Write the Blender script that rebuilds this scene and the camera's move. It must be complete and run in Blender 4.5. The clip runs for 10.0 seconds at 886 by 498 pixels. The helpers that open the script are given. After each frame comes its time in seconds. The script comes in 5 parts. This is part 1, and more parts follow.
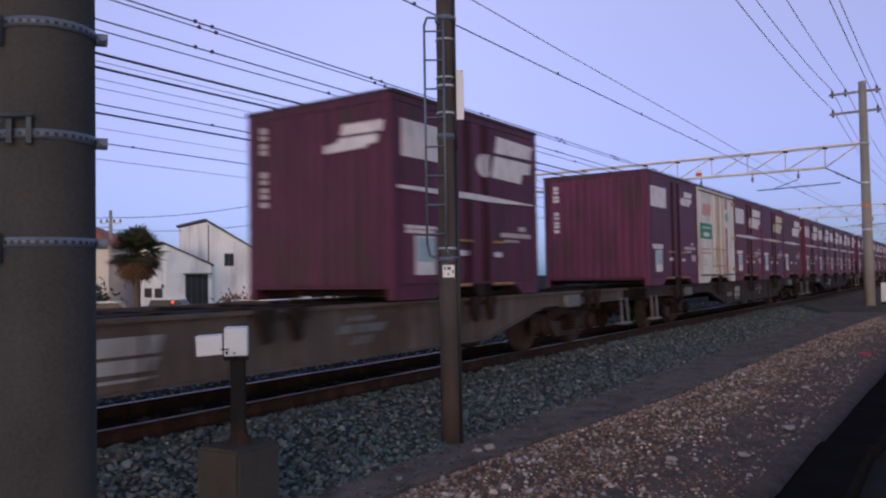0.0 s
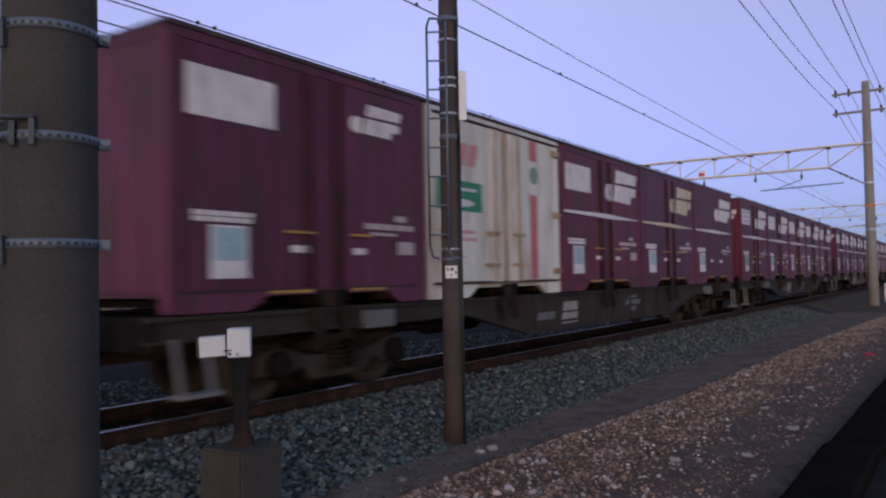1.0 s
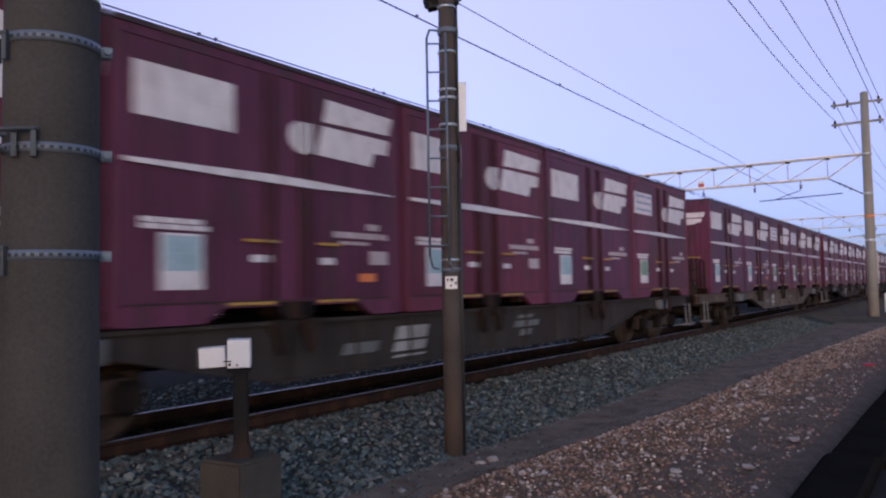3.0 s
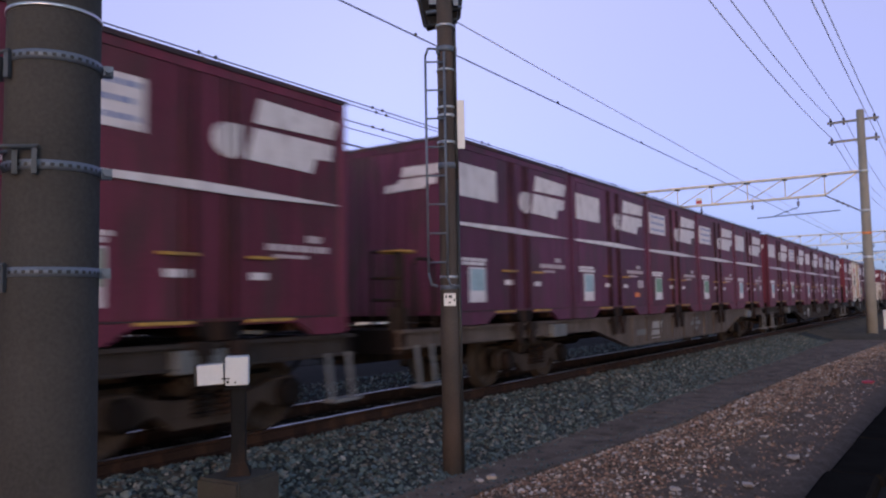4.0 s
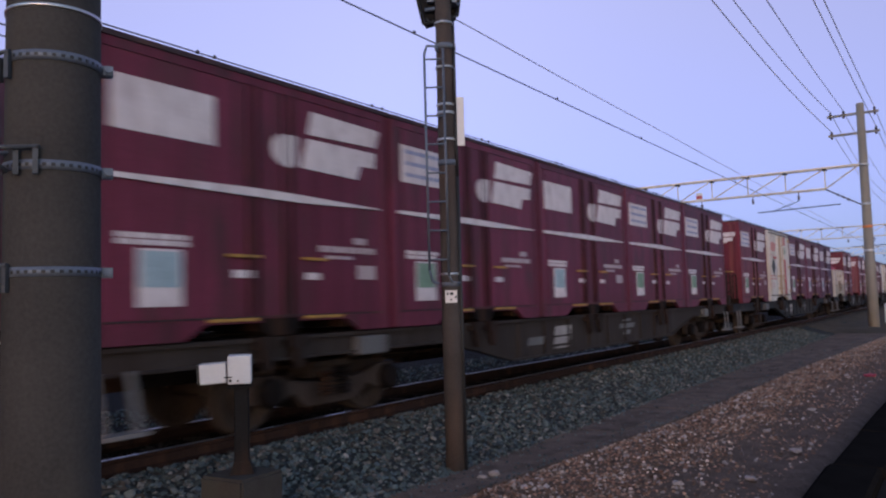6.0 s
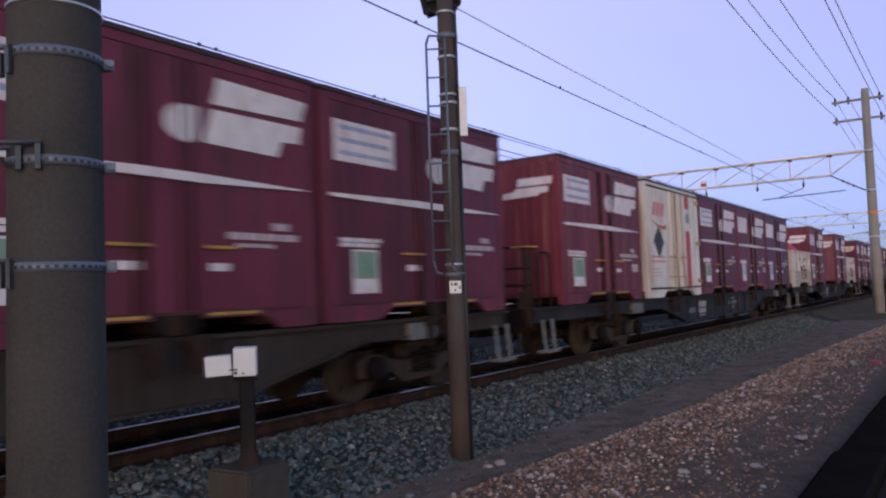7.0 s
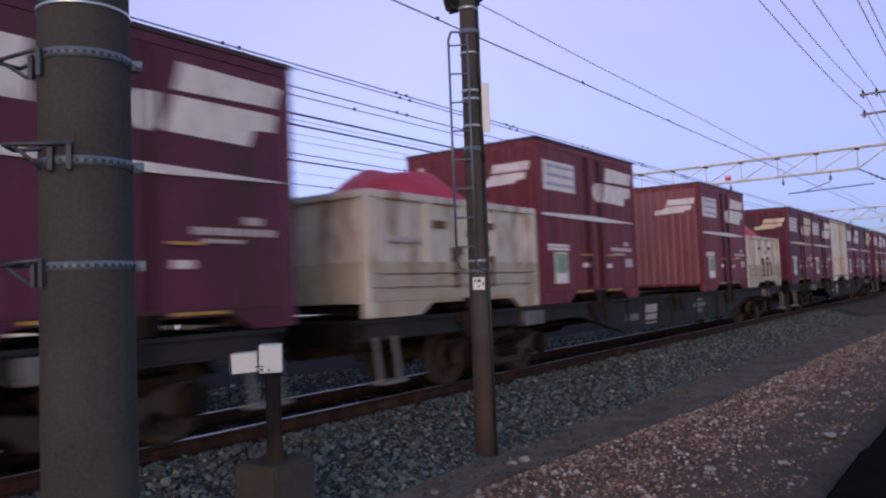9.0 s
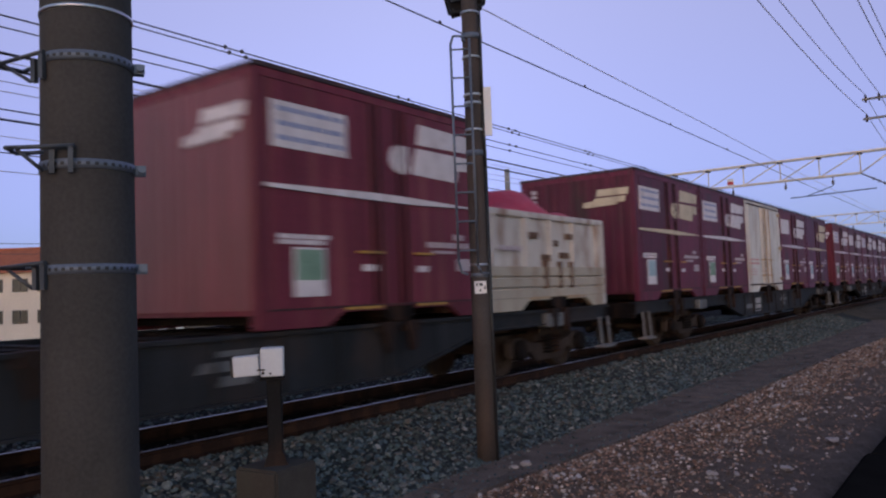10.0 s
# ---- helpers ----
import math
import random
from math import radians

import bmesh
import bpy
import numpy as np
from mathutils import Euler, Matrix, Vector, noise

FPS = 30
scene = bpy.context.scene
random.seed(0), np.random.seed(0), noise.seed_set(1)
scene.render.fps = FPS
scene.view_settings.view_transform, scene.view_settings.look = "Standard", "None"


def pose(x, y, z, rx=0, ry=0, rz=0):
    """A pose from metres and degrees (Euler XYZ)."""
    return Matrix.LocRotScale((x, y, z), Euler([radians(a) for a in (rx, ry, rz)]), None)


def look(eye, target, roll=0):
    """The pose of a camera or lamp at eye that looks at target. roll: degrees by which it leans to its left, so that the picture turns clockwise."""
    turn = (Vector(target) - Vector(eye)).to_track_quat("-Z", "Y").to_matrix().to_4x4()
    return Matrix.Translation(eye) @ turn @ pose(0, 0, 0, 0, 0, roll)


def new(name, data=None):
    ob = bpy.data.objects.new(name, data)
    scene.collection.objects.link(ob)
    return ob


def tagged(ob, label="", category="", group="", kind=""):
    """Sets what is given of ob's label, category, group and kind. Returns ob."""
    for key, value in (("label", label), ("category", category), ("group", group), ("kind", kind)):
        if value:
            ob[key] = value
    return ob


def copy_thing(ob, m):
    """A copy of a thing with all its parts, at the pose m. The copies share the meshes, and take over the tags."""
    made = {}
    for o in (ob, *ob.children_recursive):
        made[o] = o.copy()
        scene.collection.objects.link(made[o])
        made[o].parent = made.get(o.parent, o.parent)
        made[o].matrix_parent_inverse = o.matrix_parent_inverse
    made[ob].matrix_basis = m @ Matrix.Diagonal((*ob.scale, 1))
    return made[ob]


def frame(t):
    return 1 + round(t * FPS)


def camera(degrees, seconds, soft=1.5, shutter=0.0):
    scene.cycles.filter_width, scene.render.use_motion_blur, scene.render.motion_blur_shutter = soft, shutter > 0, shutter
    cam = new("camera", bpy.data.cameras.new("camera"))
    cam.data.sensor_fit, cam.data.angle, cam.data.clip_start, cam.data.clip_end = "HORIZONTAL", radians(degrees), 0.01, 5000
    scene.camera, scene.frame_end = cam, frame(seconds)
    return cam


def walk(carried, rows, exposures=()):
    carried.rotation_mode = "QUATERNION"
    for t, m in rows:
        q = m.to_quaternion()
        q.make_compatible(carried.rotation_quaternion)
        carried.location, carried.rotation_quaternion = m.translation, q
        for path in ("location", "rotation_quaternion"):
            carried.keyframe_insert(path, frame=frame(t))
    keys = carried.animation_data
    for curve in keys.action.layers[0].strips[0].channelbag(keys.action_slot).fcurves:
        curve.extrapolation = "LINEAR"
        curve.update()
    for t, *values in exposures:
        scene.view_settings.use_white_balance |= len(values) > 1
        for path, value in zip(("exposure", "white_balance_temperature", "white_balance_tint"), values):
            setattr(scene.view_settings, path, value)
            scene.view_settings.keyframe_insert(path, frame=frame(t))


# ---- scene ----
cam = camera(60.0, 10.0, soft=2.2, shutter=0.4)
PATH = [
    (0, 0.000, 0.000, 1.268, 92.034, 0.930, -56.060),
    (0.5, 0.000, -0.002, 1.267, 92.030, 0.962, -55.920),
    (1, 0.005, 0.005, 1.267, 92.105, 1.026, -55.858),
    (1.5, -0.005, 0.000, 1.272, 92.160, 0.985, -55.788),
    (2, -0.002, -0.003, 1.264, 92.284, 0.937, -55.739),
    (3.5, -0.004, 0.004, 1.275, 93.401, 1.046, -55.956),
    (4, -0.012, -0.003, 1.273, 94.114, 1.013, -55.991),
    (4.5, -0.017, -0.002, 1.268, 94.673, 0.966, -56.013),
    (5, -0.017, -0.008, 1.265, 94.814, 1.024, -55.957),
    (5.5, -0.019, -0.007, 1.263, 94.446, 1.286, -55.922),
    (7, -0.012, -0.005, 1.270, 93.229, 2.082, -55.559),
    (7.5, -0.006, 0.009, 1.267, 93.079, 2.476, -55.103),
    (8, 0.003, 0.016, 1.264, 92.947, 2.702, -54.605),
    (8.5, -0.014, 0.006, 1.275, 92.856, 2.540, -54.223),
    (9, -0.023, 0.006, 1.279, 92.971, 2.245, -53.926),
    (9.5, -0.015, 0.007, 1.276, 93.171, 2.019, -53.733),
    (10, -0.020, 0.005, 1.277, 93.271, 2.144, -53.776),
]
walk(cam, [(t, pose(*row)) for t, *row in PATH], exposures=[(0.0, -0.05), (0.5, 0.0), (1.0, -0.08), (2.0, 0.3), (3.5, 0.24), (4.0, 0.18), (4.5, 0.06), (5.0, 0.02), (5.5, 0.0), (7.0, 0.18), (7.5, 0.22), (8.5, 0.22), (9.0, 0.14), (9.5, -0.02), (10.0, -0.16)])

SUN_ROT, SUN_UP = 245.0, 12.0
SKY_LOW, SKY_HIGH = (0.089, 0.200, 0.58, 1), (1.20, 0.82, 0.90, 1)
SKY_ALL = (1.14, 1.01, 1.015, 1)
SKY_EAST = (0.80, 0.80, 0.79, 1)
SKY_STRENGTH = 0.27
SUN_POWER = 0.8
SUN_TO = (0.9, 0.42, -0.10)

# ---------------------------------------------------------------- world and light
world = bpy.data.worlds.new("dusk_sky")
scene.world = world
world.use_nodes = True
wn, wl = world.node_tree.nodes, world.node_tree.links
wn.clear()
sky = wn.new("ShaderNodeTexSky")
sky.sky_type = "NISHITA"
sky.sun_disc = False
sky.sun_elevation = radians(SUN_UP)
sky.sun_rotation = radians(SUN_ROT)
sky.air_density, sky.dust_density, sky.ozone_density = 1.0, 0.3, 2.0
tint = wn.new("ShaderNodeMix")
tint.data_type, tint.blend_type = "RGBA", "MULTIPLY"
coord = wn.new("ShaderNodeTexCoord")
split = wn.new("ShaderNodeSeparateXYZ")
ramp = wn.new("ShaderNodeValToRGB")
ramp.color_ramp.elements[0].position, ramp.color_ramp.elements[0].color = 0.0, SKY_LOW
ramp.color_ramp.elements[1].position, ramp.color_ramp.elements[1].color = 0.40, SKY_HIGH
away = wn.new("ShaderNodeVectorMath")
away.operation = "DOT_PRODUCT"
away.inputs[1].default_value = (0.906, 0.423, 0.0)
side = wn.new("ShaderNodeMapRange")
side.interpolation_type = "SMOOTHSTEP"
side.inputs["From Min"].default_value, side.inputs["From Max"].default_value = -0.1, 0.64
wl.new(coord.outputs["Generated"], away.inputs[0])
wl.new(away.outputs["Value"], side.inputs["Value"])
wl.new(side.outputs[0], tint.inputs[0])
wl.new(coord.outputs["Generated"], split.inputs[0])
wl.new(split.outputs["Z"], ramp.inputs[0])
wl.new(ramp.outputs[0], tint.inputs[7])
back = wn.new("ShaderNodeBackground")
back.inputs["Strength"].default_value = SKY_STRENGTH
wout = wn.new("ShaderNodeOutputWorld")
wl.new(sky.outputs[0], tint.inputs[6])
warm = wn.new("ShaderNodeMix")
warm.data_type, warm.blend_type = "RGBA", "MULTIPLY"
warm.inputs[0].default_value = 1.0
warm.inputs[7].default_value = SKY_ALL
wl.new(tint.outputs[2], warm.inputs[6])
dusk = wn.new("ShaderNodeMix")
dusk.data_type, dusk.blend_type = "RGBA", "MULTIPLY"
dusk.inputs[7].default_value = SKY_EAST
east = wn.new("ShaderNodeMapRange")
east.interpolation_type = "SMOOTHSTEP"
east.inputs["From Min"].default_value, east.inputs["From Max"].default_value = 0.72, 1.02
wl.new(split.outputs["X"], east.inputs["Value"])
wl.new(east.outputs[0], dusk.inputs[0])
wl.new(warm.outputs[2], dusk.inputs[6])
wl.new(dusk.outputs[2], back.inputs["Color"])
wl.new(back.outputs[0], wout.inputs["Surface"])

sun_data = bpy.data.lights.new("low_sun", "SUN")
sun_data.energy, sun_data.angle, sun_data.color = SUN_POWER, radians(45), (1.0, 0.58, 0.46)
sun = new("low_sun", sun_data)
sun.matrix_basis = look((0, 0, 50), (0 + SUN_TO[0], SUN_TO[1], 50 + SUN_TO[2]))


# ---------------------------------------------------------------- materials
def mat(name, color, rough=0.8, metal=0.0, var=0.25, scale=3.0, fine=40.0, bump=0.15, dirt=None, dirt_amount=0.0,
        dirt_scale=(1.5, 1.5, 0.4), spread=0.0, island=0.0, depth=0.01, spec=0.5, streak=0.0, tints=None):
    """A painted, rusted or mineral surface: two scales of mottling, dirt streaks and fine relief."""
    m = bpy.data.materials.new(name)
    m.use_nodes = True
    n, l = m.node_tree.nodes, m.node_tree.links
    bsdf = n["Principled BSDF"]
    bsdf.inputs["Roughness"].default_value = rough
    bsdf.inputs["Metallic"].default_value = metal
    bsdf.inputs["Specular IOR Level"].default_value = spec
    geo = n.new("ShaderNodeTexCoord")
    place_out = geo.outputs["Object"]
    if spread:
        shift = n.new("ShaderNodeObjectInfo")
        far = n.new("ShaderNodeVectorMath")
        far.operation = "MULTIPLY_ADD"
        far.inputs[1].default_value = (37.0, 23.0, 11.0)
        l.new(shift.outputs["Random"], far.inputs[0])
        l.new(place_out, far.inputs[2])
        place_out = far.outputs[0]
    big = n.new("ShaderNodeTexNoise")
    big.inputs["Scale"].default_value, big.inputs["Detail"].default_value = scale, 6
    small = n.new("ShaderNodeTexNoise")
    small.inputs["Scale"].default_value, small.inputs["Detail"].default_value = fine, 4
    l.new(place_out, big.inputs["Vector"])
    l.new(place_out, small.inputs["Vector"])
    mixn = n.new("ShaderNodeMath")
    mixn.operation = "ADD"
    l.new(big.outputs["Fac"], mixn.inputs[0])
    l.new(small.outputs["Fac"], mixn.inputs[1])
    rng = n.new("ShaderNodeMapRange")
    rng.inputs["From Min"].default_value, rng.inputs["From Max"].default_value = 0.6, 1.4
    rng.inputs["To Min"].default_value, rng.inputs["To Max"].default_value = 1 - var, 1 + var
    l.new(mixn.outputs[0], rng.inputs["Value"])
    hsv = n.new("ShaderNodeHueSaturation")
    hsv.inputs["Color"].default_value = (*color, 1)
    if tints:
        lump = n.new("ShaderNodeNewGeometry")
        churn = n.new("ShaderNodeMath")
        churn.operation = "MULTIPLY"
        churn.inputs[1].default_value = 37.7
        part_of = n.new("ShaderNodeMath")
        part_of.operation = "FRACT"
        kinds = n.new("ShaderNodeValToRGB")
        kinds.color_ramp.interpolation = "CONSTANT"
        while len(kinds.color_ramp.elements) < len(tints):
            kinds.color_ramp.elements.new(0.5)
        for e, (at, c) in zip(kinds.color_ramp.elements, tints):
            e.position, e.color = at, (*c, 1)
        l.new(lump.outputs["Random Per Island"], churn.inputs[0])
        l.new(churn.outputs[0], part_of.inputs[0])
        l.new(part_of.outputs[0], kinds.inputs[0])
        l.new(kinds.outputs[0], hsv.inputs["Color"])
    last = rng.outputs[0]
    if spread or island:
        info = n.new("ShaderNodeObjectInfo") if spread else n.new("ShaderNodeNewGeometry")
        amount = spread or island
        r2 = n.new("ShaderNodeMapRange")
        r2.inputs["To Min"].default_value, r2.inputs["To Max"].default_value = 1 - amount, 1 + amount
        l.new(info.outputs["Random" if spread else "Random Per Island"], r2.inputs["Value"])
        mul = n.new("ShaderNodeMath")
        mul.operation = "MULTIPLY"
        l.new(last, mul.inputs[0])
        l.new(r2.outputs[0], mul.inputs[1])
        last = mul.outputs[0]
    if streak:
        down = n.new("ShaderNodeMapping")
        down.inputs["Scale"].default_value = (7.0, 7.0, 0.35)
        runs = n.new("ShaderNodeTexNoise")
        runs.inputs["Scale"].default_value, runs.inputs["Detail"].default_value = 1.6, 5
        l.new(place_out, down.inputs["Vector"])
        l.new(down.outputs[0], runs.inputs["Vector"])
        r3 = n.new("ShaderNodeMapRange")
        r3.inputs["From Min"].default_value, r3.inputs["From Max"].default_value = 0.3, 0.7
        r3.inputs["To Min"].default_value, r3.inputs["To Max"].default_value = 1 - streak, 1 + streak
        l.new(runs.outputs["Fac"], r3.inputs["Value"])
        mul2 = n.new("ShaderNodeMath")
        mul2.operation = "MULTIPLY"
        l.new(last, mul2.inputs[0])
        l.new(r3.outputs[0], mul2.inputs[1])
        last = mul2.outputs[0]
    l.new(last, hsv.inputs["Value"])
    col = hsv.outputs[0]
    if dirt:
        mp = n.new("ShaderNodeMapping")
        mp.inputs["Scale"].default_value = dirt_scale
        dn = n.new("ShaderNodeTexNoise")
        dn.inputs["Scale"].default_value, dn.inputs["Detail"].default_value = 2.2, 8
        l.new(place_out, mp.inputs["Vector"])
        l.new(mp.outputs[0], dn.inputs["Vector"])
        dr = n.new("ShaderNodeMapRange")
        dr.inputs["From Min"].default_value, dr.inputs["From Max"].default_value = 0.5, 0.72
        dr.inputs["To Max"].default_value = dirt_amount
        l.new(dn.outputs["Fac"], dr.inputs["Value"])
        mx = n.new("ShaderNodeMix")
        mx.data_type = "RGBA"
        mx.inputs[7].default_value = (*dirt, 1)
        l.new(dr.outputs[0], mx.inputs[0])
        l.new(col, mx.inputs[6])
        col = mx.outputs[2]
    l.new(col, bsdf.inputs["Base Color"])
    if bump:
        bn = n.new("ShaderNodeBump")
        bn.inputs["Strength"].default_value, bn.inputs["Distance"].default_value = bump, depth
        l.new(small.outputs["Fac"], bn.inputs["Height"])
        l.new(bn.outputs[0], bsdf.inputs["Normal"])
    return m


def glow(name, color, strength):
    m = bpy.data.materials.new(name)
    m.use_nodes = True
    b = m.node_tree.nodes["Principled BSDF"]
    b.inputs["Base Color"].default_value = (*color, 1)
    b.inputs["Emission Color"].default_value = (*color, 1)
    b.inputs["Emission Strength"].default_value = strength
    return m


GRIME = (0.045, 0.03, 0.028)
RUST = (0.16, 0.06, 0.025)
M = {
    "maroon": mat("maroon_paint", (0.112, 0.020, 0.041), 0.50, var=0.22, scale=1.2, dirt=GRIME, dirt_amount=0.75, spread=0.22, bump=0.05, depth=0.004, spec=0.20, streak=0.28),
    "purple": mat("purple_paint", (0.094, 0.022, 0.052), 0.50, var=0.22, scale=1.2, dirt=GRIME, dirt_amount=0.75, spread=0.18, bump=0.05, depth=0.004, spec=0.20, streak=0.28),
    "red": mat("red_brown_paint", (0.124, 0.020, 0.036), 0.50, var=0.25, scale=1.2, dirt=(0.24, 0.085, 0.075), dirt_amount=0.6, spread=0.15, bump=0.05, depth=0.004, spec=0.20, streak=0.32, dirt_scale=(3.0, 3.0, 0.12)),
    # glossy red paint with a lighter base that stands in for sky glare
    "paled": mat("glossy_glare_paint", (0.165, 0.042, 0.058), 0.42, var=0.2, scale=1.0, dirt=(0.16, 0.06, 0.07), dirt_amount=0.7, bump=0.05, depth=0.004, spec=0.40, streak=0.25, dirt_scale=(3.0, 3.0, 0.10)),
    "trim_dark": mat("dark_edge_paint", (0.03, 0.012, 0.016), 0.7, var=0.3, dirt=RUST, dirt_amount=0.4),
    "white": mat("white_stencil", (0.64, 0.575, 0.605), 0.6, var=0.14, dirt=(0.22, 0.14, 0.16), dirt_amount=0.45, bump=0.0, scale=4, dirt_scale=(3, 3, 1.2)),
    "cream": mat("cream_stencil", (0.56, 0.46, 0.33), 0.6, var=0.25, dirt=(0.3, 0.22, 0.16), dirt_amount=0.7, bump=0.0),
    "grey_mark": mat("grey_stencil", (0.40, 0.33, 0.36), 0.7, var=0.2, bump=0.0),
    "poster": mat("pale_blue_notice", (0.30, 0.40, 0.46), 0.6, var=0.25, scale=6, bump=0.0),
    "poster_green": mat("green_notice", (0.17, 0.27, 0.20), 0.6, var=0.25, scale=6, bump=0.0),
    "blue_text": mat("blue_print", (0.24, 0.26, 0.42), 0.6, var=0.2, bump=0.0),
    "orange": mat("orange_sticker", (0.62, 0.17, 0.05), 0.6, var=0.15, bump=0.0),
    "yellow": mat("yellow_edge_paint", (0.42, 0.23, 0.045), 0.6, var=0.3, dirt=GRIME, dirt_amount=0.7),
    "reefer": mat("off_white_container_paint", (0.58, 0.54, 0.51), 0.55, var=0.12, scale=1.5, dirt=(0.28, 0.17, 0.09), dirt_amount=0.75, bump=0.05, depth=0.004, dirt_scale=(2.2, 2.2, 0.35), streak=0.1),
    "reefer_rust": mat("rusty_lock_steel", (0.38, 0.26, 0.16), 0.7, var=0.35, dirt=RUST, dirt_amount=0.8),
    "dark_rust": mat("flaking_dark_rust", (0.115, 0.058, 0.034), 0.85, var=0.4, scale=5, dirt=(0.05, 0.025, 0.018), dirt_amount=0.7),
    "open_box": mat("weathered_white_box_paint", (0.50, 0.45, 0.42), 0.65, var=0.22, scale=2.0, dirt=(0.20, 0.085, 0.035), dirt_amount=0.95, bump=0.08, depth=0.005, dirt_scale=(1.6, 1.6, 0.6)),
    "open_low": mat("beige_box_paint", (0.37, 0.315, 0.255), 0.7, var=0.2, scale=2.0, dirt=(0.2, 0.09, 0.04), dirt_amount=0.8, dirt_scale=(1.6, 1.6, 0.6)),
    "tarp": mat("red_tarpaulin", (0.42, 0.022, 0.05), 0.55, var=0.25, scale=4, fine=14, bump=0.5, depth=0.03),
    "red_mark": mat("red_stripe_paint", (0.42, 0.045, 0.05), 0.6, var=0.2, bump=0.0),
    "pink_mark": mat("faded_red_print", (0.50, 0.20, 0.20), 0.6, var=0.2, bump=0.0),
    "green_mark": mat("green_panel_paint", (0.02, 0.19, 0.10), 0.6, var=0.2, bump=0.0),
    "black_mark": mat("black_print", (0.02, 0.025, 0.03), 0.6, var=0.2, bump=0.0),
    "sill_brown": mat("dusty_brown_steel", (0.036, 0.029, 0.027), 0.8, var=0.25, scale=0.9, dirt=(0.03, 0.02, 0.018), dirt_amount=0.8, dirt_scale=(0.8, 1, 0.5), spec=0.12, streak=0.3),
    "sill_beige": mat("dusty_beige_steel", (0.094, 0.072, 0.064), 0.8, var=0.25, scale=0.9, dirt=(0.05, 0.03, 0.025), dirt_amount=0.8, dirt_scale=(0.8, 1, 0.5), spec=0.12, streak=0.3),
    "sill_grey": mat("blue_grey_steel", (0.020, 0.0215, 0.0255), 0.7, var=0.25, scale=0.9, dirt=(0.05, 0.035, 0.03), dirt_amount=0.7, dirt_scale=(0.8, 1, 0.5), spec=0.12, streak=0.3),
    # near-black base puts the shadow below the wagons into the dusty steel
    "under": mat("shaded_dusty_steel", (0.009, 0.007, 0.007), 0.85, var=0.35, dirt=(0.08, 0.04, 0.025), dirt_amount=0.6, spec=0.08),
    "bogie": mat("dusty_bogie_steel", (0.022, 0.015, 0.013), 0.85, var=0.35, dirt=(0.05, 0.025, 0.02), dirt_amount=0.7, spec=0.12),
    "tread": mat("worn_wheel_steel", (0.20, 0.17, 0.15), 0.45, metal=0.8, var=0.2),
    "sill_print": mat("white_sill_stencil", (0.30, 0.28, 0.28), 0.7, var=0.25, scale=4, dirt=GRIME, dirt_amount=0.7, bump=0.0),
    "pale_box": mat("pale_grey_box_paint", (0.115, 0.115, 0.12), 0.7, var=0.2, dirt=GRIME, dirt_amount=0.6),
    # near pole only: concrete colour lowered to hold the shade it stands in
    "concrete": mat("shaded_pole_concrete", (0.046, 0.0425, 0.0425), 0.9, var=0.3, scale=2.2, fine=60, bump=0.35, depth=0.003, dirt=(0.08, 0.07, 0.06), dirt_amount=0.5, spec=0.2),
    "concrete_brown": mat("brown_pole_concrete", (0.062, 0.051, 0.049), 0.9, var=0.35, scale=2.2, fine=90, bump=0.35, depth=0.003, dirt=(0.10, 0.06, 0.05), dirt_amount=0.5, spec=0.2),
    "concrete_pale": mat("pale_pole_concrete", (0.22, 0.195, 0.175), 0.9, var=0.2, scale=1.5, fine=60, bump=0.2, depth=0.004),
    "plinth": mat("old_plinth_concrete", (0.056, 0.048, 0.043), 0.92, var=0.28, scale=5, fine=90, bump=0.5, depth=0.004, dirt=(0.05, 0.05, 0.04), dirt_amount=0.6, spec=0.15),
    "slab": mat("path_concrete", (0.150, 0.110, 0.092), 0.95, var=0.4, scale=2.5, fine=70, bump=0.4, depth=0.006, dirt=(0.055, 0.045, 0.04), dirt_amount=0.8, dirt_scale=(1, 1, 1), spread=0.06, spec=0.04),
    "zinc": mat("galvanised_steel", (0.12, 0.14, 0.185), 0.5, metal=0.35, var=0.2, scale=8),
    "bright": mat("bright_steel_band", (0.62, 0.62, 0.64), 0.28, metal=0.9, var=0.1),
    "black": mat("black_rubber", (0.015, 0.015, 0.017), 0.6, var=0.2),
    "iron": mat("dark_painted_iron", (0.011, 0.010, 0.011), 0.7, var=0.3, dirt=(0.06, 0.03, 0.02), dirt_amount=0.7, spec=0.12),
    "box_white": mat("white_enamel", (0.56, 0.56, 0.60), 0.4, var=0.06, dirt=(0.4, 0.36, 0.34), dirt_amount=0.4, bump=0.02),
    "plate_white": mat("white_sign_paint", (0.62, 0.60, 0.62), 0.5, var=0.08, bump=0.0),
    "wire": mat("dark_copper_wire", (0.05, 0.045, 0.06), 0.6, var=0.1, bump=0.0),
    "wire_pale": mat("grey_aluminium_wire", (0.50, 0.48, 0.56), 0.6, var=0.1, bump=0.0),
    "rail_rust": mat("rusty_rail_steel", (0.026, 0.014, 0.011), 0.8, var=0.35, fine=60, dirt=(0.10, 0.045, 0.025), dirt_amount=0.6, spec=0.1),
    "rail_top": mat("polished_rail_head", (0.50, 0.47, 0.46), 0.3, metal=1.0, var=0.1, bump=0.0),
    "sleeper": mat("sleeper_concrete", (0.07, 0.06, 0.052), 0.95, var=0.3, spec=0.1),
    "ballast": mat("ballast_ground", (0.040, 0.044, 0.045), 0.95, var=0.55, scale=9, fine=26, bump=0.9, depth=0.05, spec=0.08),
